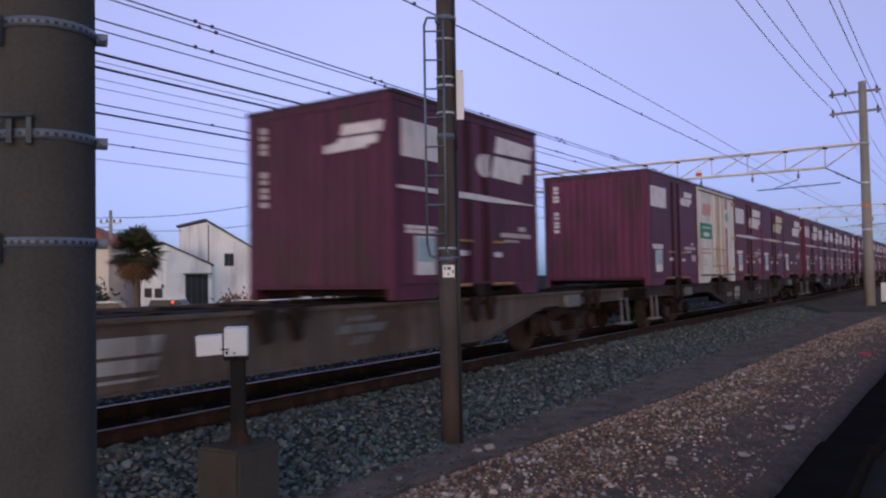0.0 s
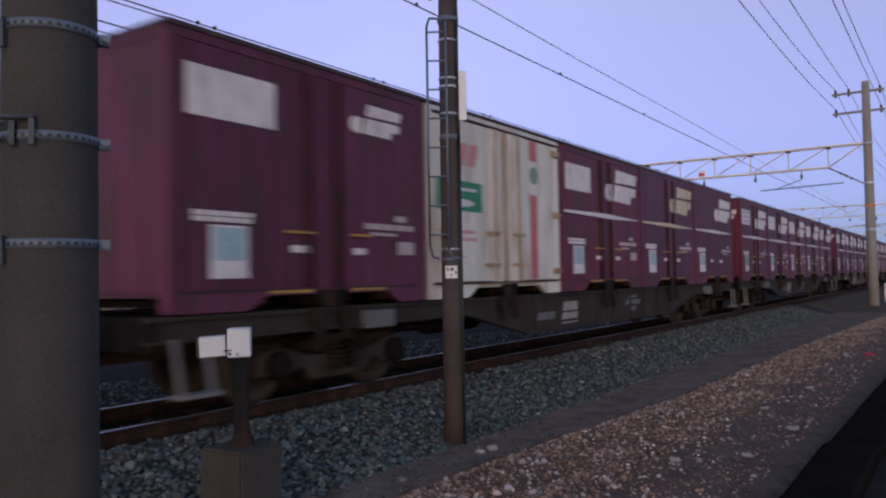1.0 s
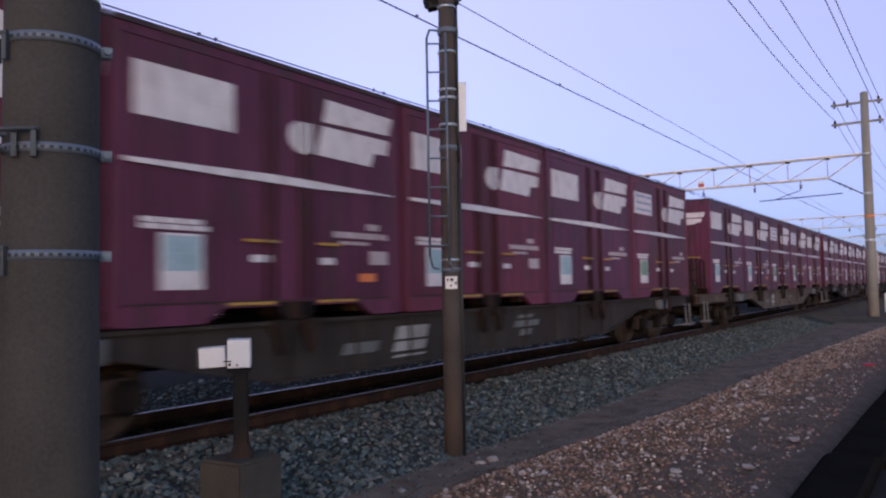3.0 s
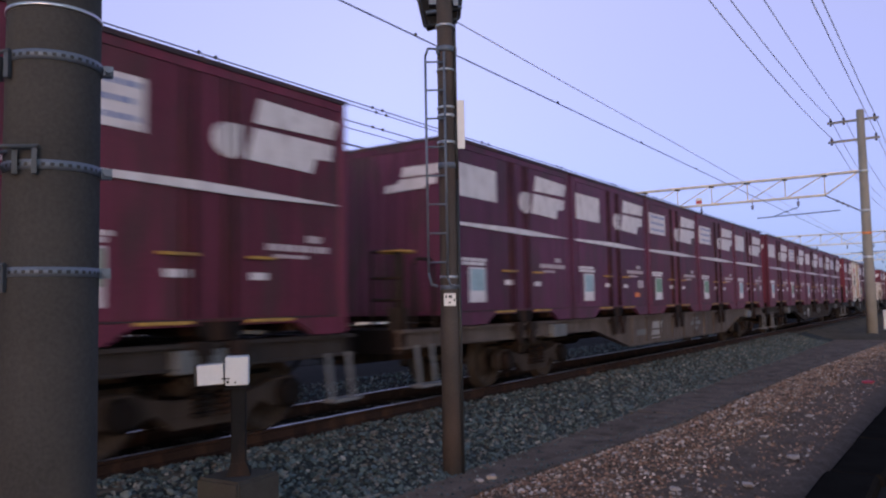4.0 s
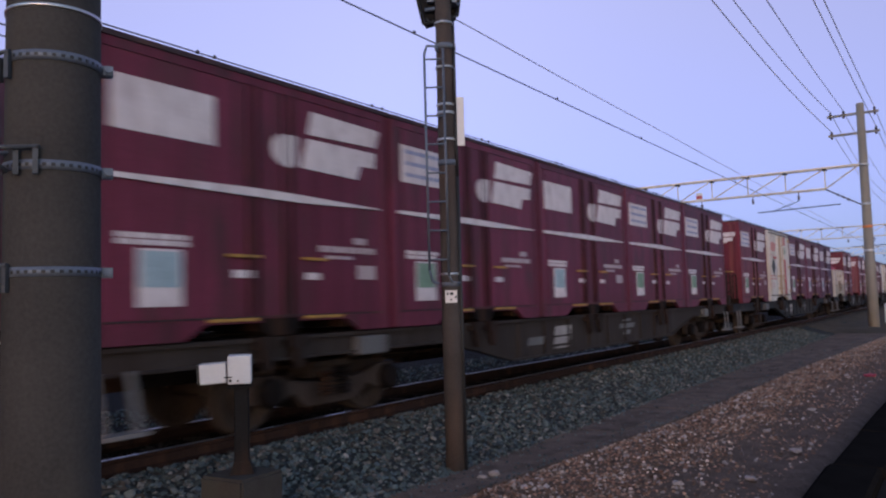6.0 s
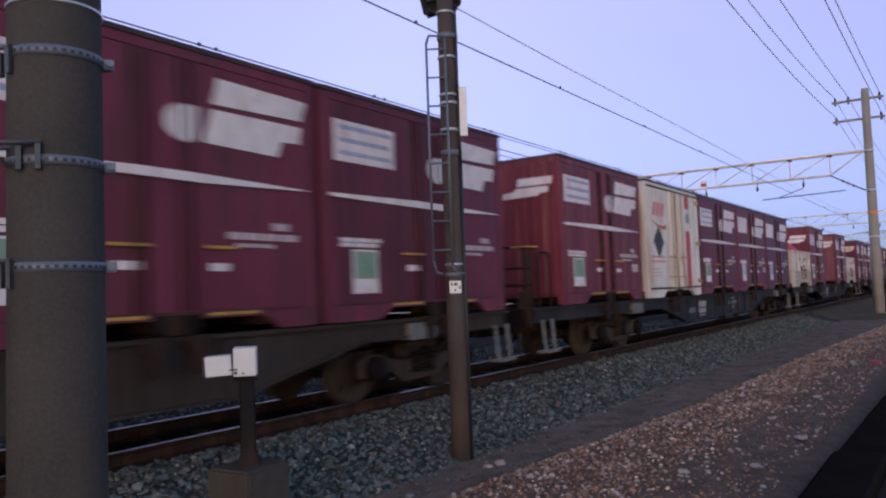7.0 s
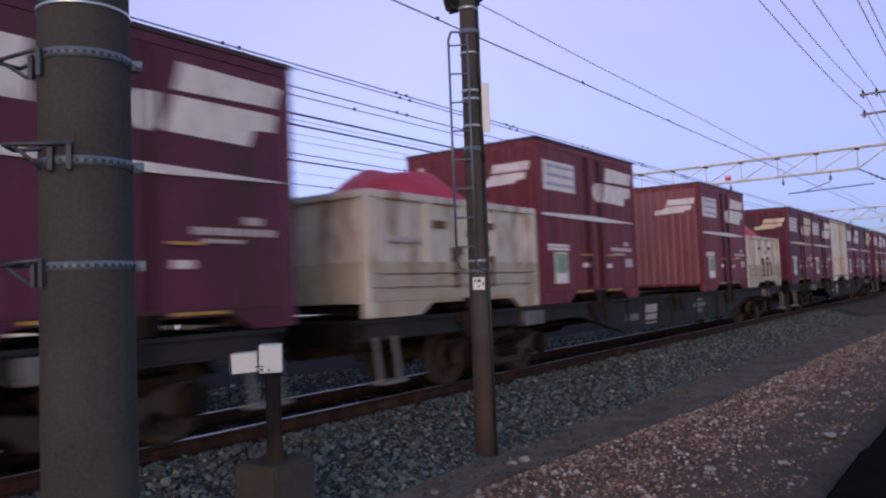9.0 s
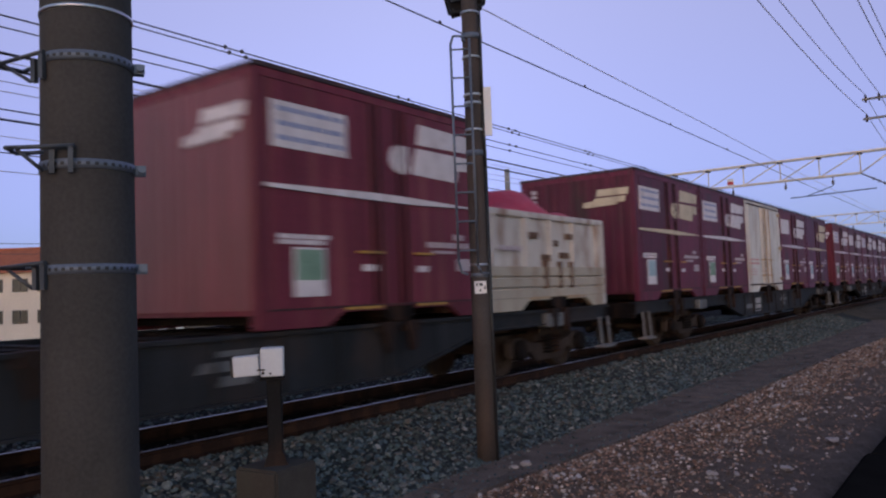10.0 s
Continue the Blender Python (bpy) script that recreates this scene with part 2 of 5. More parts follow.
    "stone": mat("ballast_stone", (0.085, 0.098, 0.098), 0.9, var=0.3, scale=6, fine=60, bump=0.4, depth=0.006, island=0.55, spec=0.12,
                 tints=((0.0, (0.074, 0.092, 0.092)), (0.34, (0.062, 0.080, 0.090)), (0.58, (0.095, 0.102, 0.098)), (0.80, (0.100, 0.090, 0.082)), (0.93, (0.17, 0.16, 0.15)))),
    # track bed colours, darkened beyond dust and rust to paint in the train's shade
    "ballast_dark": mat("dusty_shaded_ballast", (0.014, 0.012, 0.012), 0.95, var=0.5, scale=9, fine=26, bump=0.9, depth=0.05, spec=0.05),
    "stone_dark": mat("rusty_shaded_stone", (0.024, 0.020, 0.019), 0.92, var=0.35, scale=6, fine=60, bump=0.4, depth=0.006, island=0.55, spec=0.08),
    "bank": mat("brown_weedy_soil", (0.085, 0.068, 0.052), 0.97, var=0.5, scale=1.1, fine=14, bump=0.3, depth=0.01, spec=0.06),
    "bracket": mat("dark_galvanised_steel", (0.050, 0.056, 0.070), 0.55, metal=0.2, var=0.25, scale=8),
    "step_steel": mat("worn_step_steel", (0.14, 0.135, 0.14), 0.6, var=0.3, dirt=RUST, dirt_amount=0.4),
    "frame_steel": mat("brown_dusty_cast_steel", (0.046, 0.034, 0.030), 0.85, var=0.4, scale=4, dirt=(0.02, 0.014, 0.012), dirt_amount=0.8, spec=0.1),
    "rod_paint": mat("worn_rod_paint", (0.045, 0.020, 0.026), 0.7, var=0.35, scale=4, dirt=RUST, dirt_amount=0.5, spec=0.15),
    "faded_stripe": mat("faded_stripe_paint", (0.42, 0.12, 0.13), 0.65, var=0.25, bump=0.0),
    "gravel": mat("brown_gravel_ground", (0.110, 0.078, 0.062), 0.95, var=0.5, scale=5, fine=30, bump=0.8, depth=0.03, spec=0.1),
    "pebble": mat("brown_pebble", (0.205, 0.126, 0.093), 0.9, var=0.3, scale=6, fine=50, bump=0.3, depth=0.005, island=0.55, spec=0.15,
                  tints=((0.0, (0.22, 0.125, 0.086)), (0.30, (0.130, 0.080, 0.057)), (0.52, (0.32, 0.182, 0.128)), (0.74, (0.16, 0.120, 0.095)), (0.90, (0.46, 0.35, 0.29)))),
    "pebble_pale": mat("pale_pebble", (0.32, 0.26, 0.24), 0.9, var=0.3, scale=6, fine=50, bump=0.3, depth=0.005, island=0.4),
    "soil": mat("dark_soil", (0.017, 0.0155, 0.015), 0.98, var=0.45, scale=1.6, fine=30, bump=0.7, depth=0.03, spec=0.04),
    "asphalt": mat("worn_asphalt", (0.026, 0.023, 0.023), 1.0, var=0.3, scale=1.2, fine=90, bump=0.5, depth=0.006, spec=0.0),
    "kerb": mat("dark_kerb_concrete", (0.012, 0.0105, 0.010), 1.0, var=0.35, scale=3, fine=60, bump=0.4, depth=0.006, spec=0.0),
    "plaster": mat("white_house_plaster", (0.84, 0.79, 0.77), 0.85, var=0.1, scale=0.5, fine=8, bump=0.1, dirt=(0.42, 0.38, 0.37), dirt_amount=0.6, dirt_scale=(0.35, 0.35, 0.1)),
    "cream_wall": mat("cream_house_wall", (0.56, 0.48, 0.41), 0.85, var=0.15, scale=0.5, fine=8, bump=0.1),
    "tan_wall": mat("tan_facade", (0.84, 0.74, 0.66), 0.85, var=0.1, scale=0.3, fine=5, bump=0.05),
    "roof_dark": mat("dark_roof_tile", (0.045, 0.042, 0.05), 0.7, var=0.25, scale=1.5, fine=12, bump=0.4, depth=0.03),
    "roof_red": mat("orange_roof_tile", (0.34, 0.095, 0.04), 0.8, var=0.3, scale=2, fine=9, bump=0.5, depth=0.03),
    "glass": mat("dark_window_glass", (0.02, 0.024, 0.03), 0.25, var=0.1, bump=0.0, spec=0.35),
    "frame_dark": mat("dark_window_frame", (0.06, 0.05, 0.05), 0.5, var=0.1),
    "car_white": mat("white_car_paint", (0.68, 0.68, 0.70), 0.25, var=0.05, bump=0.0),
    "car_grey": mat("silver_car_paint", (0.33, 0.34, 0.37), 0.25, metal=0.4, var=0.05, bump=0.0),
    "bark": mat("palm_fibre_bark", (0.10, 0.07, 0.05), 0.95, var=0.4, scale=6, bump=0.7, depth=0.03),
    "frond": mat("palm_frond", (0.036, 0.042, 0.020), 0.75, var=0.4, scale=2, island=0.45, bump=0.1),
    "frond_dry": mat("dry_palm_frond", (0.13, 0.065, 0.032), 0.85, var=0.4, scale=2, island=0.4, bump=0.1),
    "truss": mat("pale_gantry_steel", (0.66, 0.56, 0.45), 0.6, var=0.2, scale=4, dirt=RUST, dirt_amount=0.4),
    "insulator": mat("brown_porcelain", (0.05, 0.03, 0.03), 0.25, var=0.1, bump=0.0),
    "moon": glow("moon_glow", (1.0, 0.98, 0.94), 9.0),
    "tail": glow("red_lamp_glow", (1.0, 0.05, 0.03), 3.0),
}


# ---------------------------------------------------------------- mesh helpers
def box(bm, x0, x1, y0, y1, z0, z1):
    v = [bm.verts.new((x, y, z)) for z in (z0, z1) for x, y in ((x0, y0), (x1, y0), (x1, y1), (x0, y1))]
    for a in ((3, 2, 1, 0), (4, 5, 6, 7), (0, 1, 5, 4), (1, 2, 6, 5), (2, 3, 7, 6), (3, 0, 4, 7)):
        bm.faces.new([v[i] for i in a])


def prism(bm, outline, y0, y1):
    """An outline in x and z, extruded from y0 to y1."""
    a = [bm.verts.new((x, y0, z)) for x, z in outline]
    b = [bm.verts.new((x, y1, z)) for x, z in outline]
    n = len(outline)
    bm.faces.new(a)
    bm.faces.new(b[::-1])
    for i in range(n):
        bm.faces.new((a[i], b[i], b[(i + 1) % n], a[(i + 1) % n]))
    bmesh.ops.recalc_face_normals(bm, faces=bm.faces[-(n + 2):])


def plate_x(bm, outline, x0, x1):
    """An outline in y and z, extruded from x0 to x1."""
    a = [bm.verts.new((x0, y, z)) for y, z in outline]
    b = [bm.verts.new((x1, y, z)) for y, z in outline]
    n = len(outline)
    fs = [bm.faces.new(a), bm.faces.new(b[::-1])]
    for i in range(n):
        fs.append(bm.faces.new((a[i], b[i], b[(i + 1) % n], a[(i + 1) % n])))
    bmesh.ops.recalc_face_normals(bm, faces=fs)


def rod(bm, p, q, r0, r1=None, sides=10, caps=True):
    """A round bar from p to q."""
    r1 = r0 if r1 is None else r1
    p, q = Vector(p), Vector(q)
    d = (q - p).normalized()
    u = d.orthogonal().normalized()
    w = d.cross(u)
    rings = []
    for c, r in ((p, r0), (q, r1)):
        rings.append([bm.verts.new(c + r * (math.cos(t) * u + math.sin(t) * w)) for t in [2 * math.pi * k / sides for k in range(sides)]])
    for k in range(sides):
        f = bm.faces.new((rings[0][k], rings[0][(k + 1) % sides], rings[1][(k + 1) % sides], rings[1][k]))
        f.smooth = True
    if caps:
        bm.faces.new(rings[0][::-1])
        bm.faces.new(rings[1])


def lathe(bm, profile, axis="z", sides=20, at=(0, 0, 0)):
    """A ring profile of (radius, height) turned round an axis."""
    rings = []
    for r, h in profile:
        ring = []
        for k in range(sides):
            t = 2 * math.pi * k / sides
            c, s = r * math.cos(t), r * math.sin(t)
            v = {"z": (c, s, h), "y": (c, h, s), "x": (h, c, s)}[axis]
            ring.append(bm.verts.new(Vector(v) + Vector(at)))
        rings.append(ring)
    fs = []
    for a, b in zip(rings, rings[1:]):
        for k in range(sides):
            fs.append(bm.faces.new((a[k], a[(k + 1) % sides], b[(k + 1) % sides], b[k])))
            fs[-1].smooth = True
    fs.append(bm.faces.new(rings[0][::-1]))
    fs.append(bm.faces.new(rings[-1]))
    bmesh.ops.recalc_face_normals(bm, faces=fs)


def soften(bm, width, segments=1):
    bmesh.ops.bevel(bm, geom=bm.edges[:], offset=width, segments=segments, affect="EDGES", clamp_overlap=True)


def finish(name, bm, material):
    me = bpy.data.meshes.new(name)
    bm.to_mesh(me)
    bm.free()
    me.materials.append(material)
    return me


def part(name, bm, material, parent=None, label=""):
    ob = new(name, finish(name, bm, M[material]))
    if parent:
        ob.parent = parent
    return tagged(ob, label)


def piece(name, mesh, parent, m):
    ob = new(name, mesh)
    ob.parent = parent
    ob.matrix_basis = m
    return ob


def thing(name, label, category, group="", kind=""):
    return tagged(new(name), label, category, group, kind)


# ---------------------------------------------------------------- ground
RAIL_Y = 6.70        # middle of the track
GROUND = -0.50


def strip(name, profile, x_steps, material, label, category, rough=0.0, seed=0):
    """A sheet with a cross section of (y, z), laid along the line of the track."""
    bm = bmesh.new()
    noise_at = Vector((seed * 7.1, 0, 0))
    grid = []
    for x in x_steps:
        grid.append([bm.verts.new((x, y, z + rough * noise.noise(Vector((x * 0.9, y * 0.9, 0)) + noise_at))) for y, z in profile])
    for a, b in zip(grid, grid[1:]):
        for k in range(len(profile) - 1):
            f = bm.faces.new((a[k], b[k], b[k + 1], a[k + 1]))
            f.smooth = True
    bmesh.ops.recalc_face_normals(bm, faces=bm.faces)
    ob = part(name, bm, material)
    return tagged(ob, label, category, kind="structure")


def steps(*runs):
    out = []
    for a, b, d in runs:
        out += list(np.arange(a, b, d))
    return out + [runs[-1][1]]


LONG = steps((-3000, -100, 400), (-100, -4, 8), (-4, 30, 0.35), (30, 100, 5), (100, 3000, 400))
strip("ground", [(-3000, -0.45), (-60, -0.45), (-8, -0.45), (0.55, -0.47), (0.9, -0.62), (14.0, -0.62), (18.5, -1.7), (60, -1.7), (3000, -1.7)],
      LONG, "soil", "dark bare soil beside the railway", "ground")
strip("ballast_shoulder", [(4.22, -0.6), (4.42, -0.505), (4.95, -0.40), (5.4, -0.27), (5.78, -0.165), (5.9, -0.160)],
      LONG, "ballast", "grey crushed stone ballast shoulder", "ballast", 0.02, 1)
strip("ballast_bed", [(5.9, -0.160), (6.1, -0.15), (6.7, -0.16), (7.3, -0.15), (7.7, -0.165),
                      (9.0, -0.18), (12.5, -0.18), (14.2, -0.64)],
      LONG, "ballast_dark", "brake-dusted ballast under the track, darkened for the train's shade", "ballast", 0.02, 1)
bank = strip("soil_bank", [(2.0, -0.56), (2.5, -0.44), (3.4, -0.40), (4.6, -0.38), (5.1, -0.32), (5.55, -0.19), (5.75, -0.22)],
      steps((33.4, 60, 0.8), (60, 300, 20)), "bank", "dark brown weedy soil beside the ballast", "ground", 0.07, 4)
for v in bank.data.vertices:
    v.co.z -= 0.10 * max(0.0, min(3.0, 36.6 - v.co.x))


def path_edge(x):
    """The near edge of the path, which draws away from the track further on."""
    return float(np.interp(x, (-6, 5.7, 8.0, 9.3, 11.2, 14.5, 19.5, 26, 36, 90), (4.05, 3.88, 3.72, 3.58, 3.46, 3.38, 3.26, 2.90, 2.45, 2.35)))


VERGE = ((0.0, 0.07, 0.22, 0.45, 0.66, 0.84, 0.95, 1.0), (-0.60, -0.50, -0.48, -0.44, -0.44, -0.46, -0.485, -0.56))


def verge_z(x, f):
    """Height of the gravel, f from the kerb (0) to the path (1)."""
    lump = 0.05 * noise.noise(Vector((x * 0.9 + 14.2, f * 2.6, 0))) * min(1.0, 6 * (1 - f))
    return float(np.interp(f, *VERGE)) + lump


def verge_y(x, f):
    return 1.15 + (path_edge(x) + 0.03 - 1.15) * f


def build_verge():
    bm = bmesh.new()
    rows = []
    fs = list(np.linspace(0, 1, 15))
    for x in steps((-6, 33, 0.3), (33, 90, 4)):
        rows.append([bm.verts.new((x, verge_y(x, f), verge_z(x, f))) for f in fs])
    for a, b in zip(rows, rows[1:]):
        for k in range(14):
            bm.faces.new((a[k], b[k], b[k + 1], a[k + 1])).smooth = True
    bmesh.ops.recalc_face_normals(bm, faces=bm.faces)
    tagged(part("gravel_verge", bm, "gravel"), "brown gravel verge with scattered pale stones", "gravel", kind="structure")


build_verge()


def build_path():
    path = thing("cable_path", "cracked grey concrete slab path along the ballast toe", "path", kind="structure")
    meshes = []
    x = -4.0
    rnd = random.Random(5)
    while x < 35:
        w = rnd.uniform(0.9, 1.25)
        a, b = path_edge(x), path_edge(x + w)
        for k in range(2):
            f0, f1 = (0.0, 0.30) if k == 0 else (0.31, 1.0)
            bm = bmesh.new()
            lo = [(x + 0.006, a + (4.45 - a) * f0), (x + w - 0.006, b + (4.45 - b) * f0), (x + w - 0.006, b + (4.45 - b) * f1 - 0.012), (x + 0.006, a + (4.45 - a) * f1 - 0.012)]
            top = -0.488 + rnd.uniform(-0.006, 0.006)
            va = [bm.verts.new((px, py, -0.60)) for px, py in lo]
            vb = [bm.verts.new((px, py, top + rnd.uniform(-0.004, 0.004))) for px, py in lo]
            bm.faces.new(vb)
            for i in range(4):
                bm.faces.new((va[i], va[(i + 1) % 4], vb[(i + 1) % 4], vb[i]))
            bmesh.ops.recalc_face_normals(bm, faces=bm.faces)
            part("slab", bm, "slab", path)
        x += w


build_path()


def build_kerb():
    kerb = thing("kerb", "dark weathered concrete kerb beside the lane", "kerb", kind="structure")
    rnd = random.Random(8)
    bm = bmesh.new()
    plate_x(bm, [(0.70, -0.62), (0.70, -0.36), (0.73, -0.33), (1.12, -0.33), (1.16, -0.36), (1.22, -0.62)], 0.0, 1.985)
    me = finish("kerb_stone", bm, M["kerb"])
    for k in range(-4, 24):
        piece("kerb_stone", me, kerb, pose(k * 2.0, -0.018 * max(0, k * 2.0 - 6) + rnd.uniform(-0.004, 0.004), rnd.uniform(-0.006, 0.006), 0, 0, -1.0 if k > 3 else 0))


build_kerb()
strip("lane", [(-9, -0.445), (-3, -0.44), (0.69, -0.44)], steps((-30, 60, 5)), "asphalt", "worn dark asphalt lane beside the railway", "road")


def stone_mesh(rnd, size, flat=0.7):
    bm = bmesh.new()
    bmesh.ops.create_icosphere(bm, subdivisions=1, radius=size)
    for v in bm.verts:
        v.co = Vector((v.co.x * rnd.uniform(0.6, 1.45), v.co.y * rnd.uniform(0.6, 1.45), v.co.z * rnd.uniform(0.7, 1.2) * flat))
    out = np.array([v.co[:] for v in bm.verts]), [[v.index for v in f.verts] for f in bm.faces]
    bm.free()
    return out


def scatter(name, material, label, category, count, place, sizes, seed):
    """Loose stones, each its own small lump, in one mesh."""
    rnd = random.Random(seed)
    kinds = [stone_mesh(rnd, 1.0) for _ in range(12)]
    faces0 = np.array(kinds[0][1])
    verts, faces = [], []
    for k in range(count):
        x, y, z = place(rnd)
        s = (sizes[0] + (sizes[1] - sizes[0]) * rnd.random() ** 1.6) * (1.6 if rnd.random() < 0.05 else 1.0)
        m = np.array(Euler((rnd.uniform(-0.7, 0.7), rnd.uniform(-0.7, 0.7), rnd.uniform(0, 6.3))).to_matrix()) * s
        verts.append(kinds[k % 12][0] @ m.T + (x, y, z))
        faces.append(faces0 + 12 * k)
    me = bpy.data.meshes.new(name)
    me.from_pydata(np.concatenate(verts).tolist(), [], np.concatenate(faces).tolist())
    me.materials.append(M[material])
    return tagged(new(name, me), label, category, kind="stuff")


def near_x(rnd, a, b):
    """Denser towards a, where the camera is."""
    return a + (b - a) * rnd.random() ** 1.9


def shoulder_z(y):
    return float(np.interp(y, [4.22, 4.42, 4.95, 5.4, 5.78, 6.1, 9.0], [-0.56, -0.505, -0.40, -0.27, -0.165, -0.15, -0.17]))


def on_shoulder(rnd):
    y = rnd.uniform(4.40, 6.02)
    return near_x(rnd, 1.5, 34), y, shoulder_z(y) + rnd.uniform(-0.005, 0.02)


def on_bed(rnd):
    y = rnd.uniform(6.35, 7.5)
    return near_x(rnd, 2.0, 34), y, -0.165 + rnd.uniform(-0.01, 0.012)


def beyond_track(rnd):
    return near_x(rnd, 2.0, 40), rnd.uniform(7.45, 10.2), -0.172 + rnd.uniform(-0.01, 0.012)


def on_verge(rnd):
    x = near_x(rnd, 2.0, 33)
    f = 0.12 + 0.885 * (1 - rnd.random() ** 1.45)
    if f < 0.45 and rnd.random() < 0.6:
        f = 1.0 - f
    if noise.noise(Vector((x * 1.1, f * 3.2, 5.0))) < -0.05 and rnd.random() < 0.6:
        x, f = near_x(rnd, 2.0, 33), 0.9 + 0.1 * rnd.random() if rnd.random() < 0.35 else f
    return x, verge_y(x, f), verge_z(x, f) + rnd.uniform(-0.004, 0.008)


scatter("ballast_stones", "stone", "loose angular grey ballast stones on the shoulder", "ballast", 21000, on_shoulder, (0.014, 0.037), 1)
scatter("ballast_stones", "stone_dark", "loose rusty ballast stones between and beyond the rails, darkened for the train's shade", "ballast", 4000, on_bed, (0.02, 0.036), 2)
scatter("ballast_stones", "stone", "loose angular grey ballast stones beyond the rails", "ballast", 7000, beyond_track, (0.018, 0.036), 7)
scatter("gravel_stones", "pebble", "loose brown gravel stones on the verge", "gravel", 60000, on_verge, (0.003, 0.022), 3)


def on_path(rnd):
    x = near_x(rnd, 2.0, 33)
    a = path_edge(x)
    f = rnd.random()
    f = f * f * 0.5 if rnd.random() < 0.55 else 1 - f * f * 0.45
    return x, a + (4.44 - a) * f, -0.485 + rnd.uniform(0.0, 0.006)


scatter("path_stones", "stone", "stray grey stones on the concrete path", "gravel", 2200, on_path, (0.006, 0.020), 6)
scatter("pale_stones", "pebble_pale", "scattered pale stones on the gravel verge", "gravel", 2600, on_verge, (0.006, 0.036), 4)


# ---------------------------------------------------------------- track
def build_track():
    track = thing("railway_track", "rusty steel rails with polished heads on concrete sleepers", "railway track", kind="structure")
    for side in (-1, 1):
        y = RAIL_Y + side * 0.566
        web = [(y - 0.064, -0.153), (y + 0.064, -0.153), (y + 0.064, -0.142), (y + 0.012, -0.120), (y + 0.008, -0.045), (y + 0.032, -0.032),
               (y + 0.0325, -0.006), (y - 0.0325, -0.006), (y - 0.032, -0.032), (y - 0.008, -0.045), (y - 0.012, -0.120), (y - 0.064, -0.142)]
        bm = bmesh.new()
        plate_x(bm, web, -80, 600)
        rail = part("rail", bm, "rail_rust", track)
        bm = bmesh.new()
        plate_x(bm, [(y - 0.016, -0.0058), (y + 0.016, -0.0058), (y + 0.012, 0.0), (y - 0.012, 0.0)], -80, 600)
        part("rail_head", bm, "rail_top", rail, "polished running surface")
    bm = bmesh.new()
    box(bm, -0.12, 0.12, -1.0, 1.0, -0.30, -0.153)
    soften(bm, 0.015)
    me = finish("sleeper", bm, M["sleeper"])
    for k in range(-6, 100):
        piece("sleeper", me, track, pose(k * 0.61, RAIL_Y, 0))


build_track()

# ---------------------------------------------------------------- containers
L, W, HT = 3.715, 2.45, 2.5
NEAR = -W / 2


def u(f):
    return -L / 2 + L * f


def mark(bm, u0, u1, z0, z1, proud=0.006):
    """A flat rectangle of paint or foil on the near side."""
    box(bm, u(u0), u(u1), NEAR - proud, NEAR + 0.012, z0, z1)


def logo_side(c, material, u0=0.575, z0=1.67, k=1.12):
    """Plain slanted white shapes: an upper bar, a lower block with a rounded tail."""
    bm = bmesh.new()
    w = L * 0.40 * k
    x = u(u0) - L * 0.055 * k
    z0 -= 0.02
    y0, y1 = NEAR - 0.008, NEAR + 0.012
    prism(bm, [(x + 0.30 * w, z0 + 0.34 * k), (x + 0.96 * w, z0 + 0.36 * k), (x + 1.0 * w, z0 + 0.54 * k), (x + 0.34 * w, z0 + 0.56 * k)], y0, y1)
    prism(bm, [(x + 0.24 * w, z0 + 0.02 * k), (x + 0.76 * w, z0 + 0.0 * k), (x + 0.80 * w, z0 + 0.14 * k), (x + 0.94 * w, z0 + 0.15 * k),
               (x + 0.96 * w, z0 + 0.30 * k), (x + 0.30 * w, z0 + 0.30 * k)], y0, y1)
    tail = [(x + w * (0.12 + 0.12 * math.cos(t)), z0 + k * (0.15 + 0.15 * math.sin(t))) for t in np.linspace(math.pi * 0.62, math.pi * 1.75, 9)]
    prism(bm, [(x + 0.21 * w, z0 + 0.30 * k), *tail], y0, y1)
    part("logo_shape", bm, material, c, "plain slanted pale emblem shapes")


def logo_end(c, material):
    """The same plain shapes on the end wall."""
    bm = bmesh.new()
    x0, x1 = -L / 2 - 0.012, -L / 2 + 0.03

    def q(a, b):
        return [(NEAR + 0.12 + (1 - yy) * 0.95, z) for yy, z in zip(a, b)]

    plate_x(bm, q((0.30, 0.98, 1.0, 0.34), (2.02, 2.02, 2.15, 2.15)), x0, x1)
    plate_x(bm, q((0.0, 0.72, 0.76, 0.90, 0.93, 0.28, 0.24, 0.02), (1.82, 1.84, 1.88, 1.89, 1.99, 1.99, 1.94, 1.92)), x0, x1)
    part("end_logo_shape", bm, material, c, "plain slanted pale emblem shapes")


def number_bars(c, material="grey_mark"):
    """Unreadable upright lettering on the end wall, as plain bars."""
    for k in range(11):
        if k in (4, 5):
            continue
        z = 2.28 - k * 0.098
        bm = bmesh.new()
        box(bm, -L / 2 - 0.012, -L / 2 + 0.03, W / 2 - 0.37, W / 2 - 0.25, z - 0.078 + 0.012 * (k % 2), z - 0.008 * (k % 3))
        part("number_bar", bm, material, c)


def text_bars(bm, u0, u1, z, rows, h=0.035, gap=0.06, seed=0):
    rnd = random.Random(seed)
    for k in range(rows):
        x = u0
        while x < u1 - 0.015:
            w = rnd.uniform(0.02, 0.06)
            mark(bm, x, min(u1, x + w), z - k * gap - h, z - k * gap)
            x += w + 0.008


def frame_box(c, paint, height=HT):
    """The closed steel box: corner posts, rails, recessed sides with door leaves, ribbed ends, roof."""
    bm = bmesh.new()
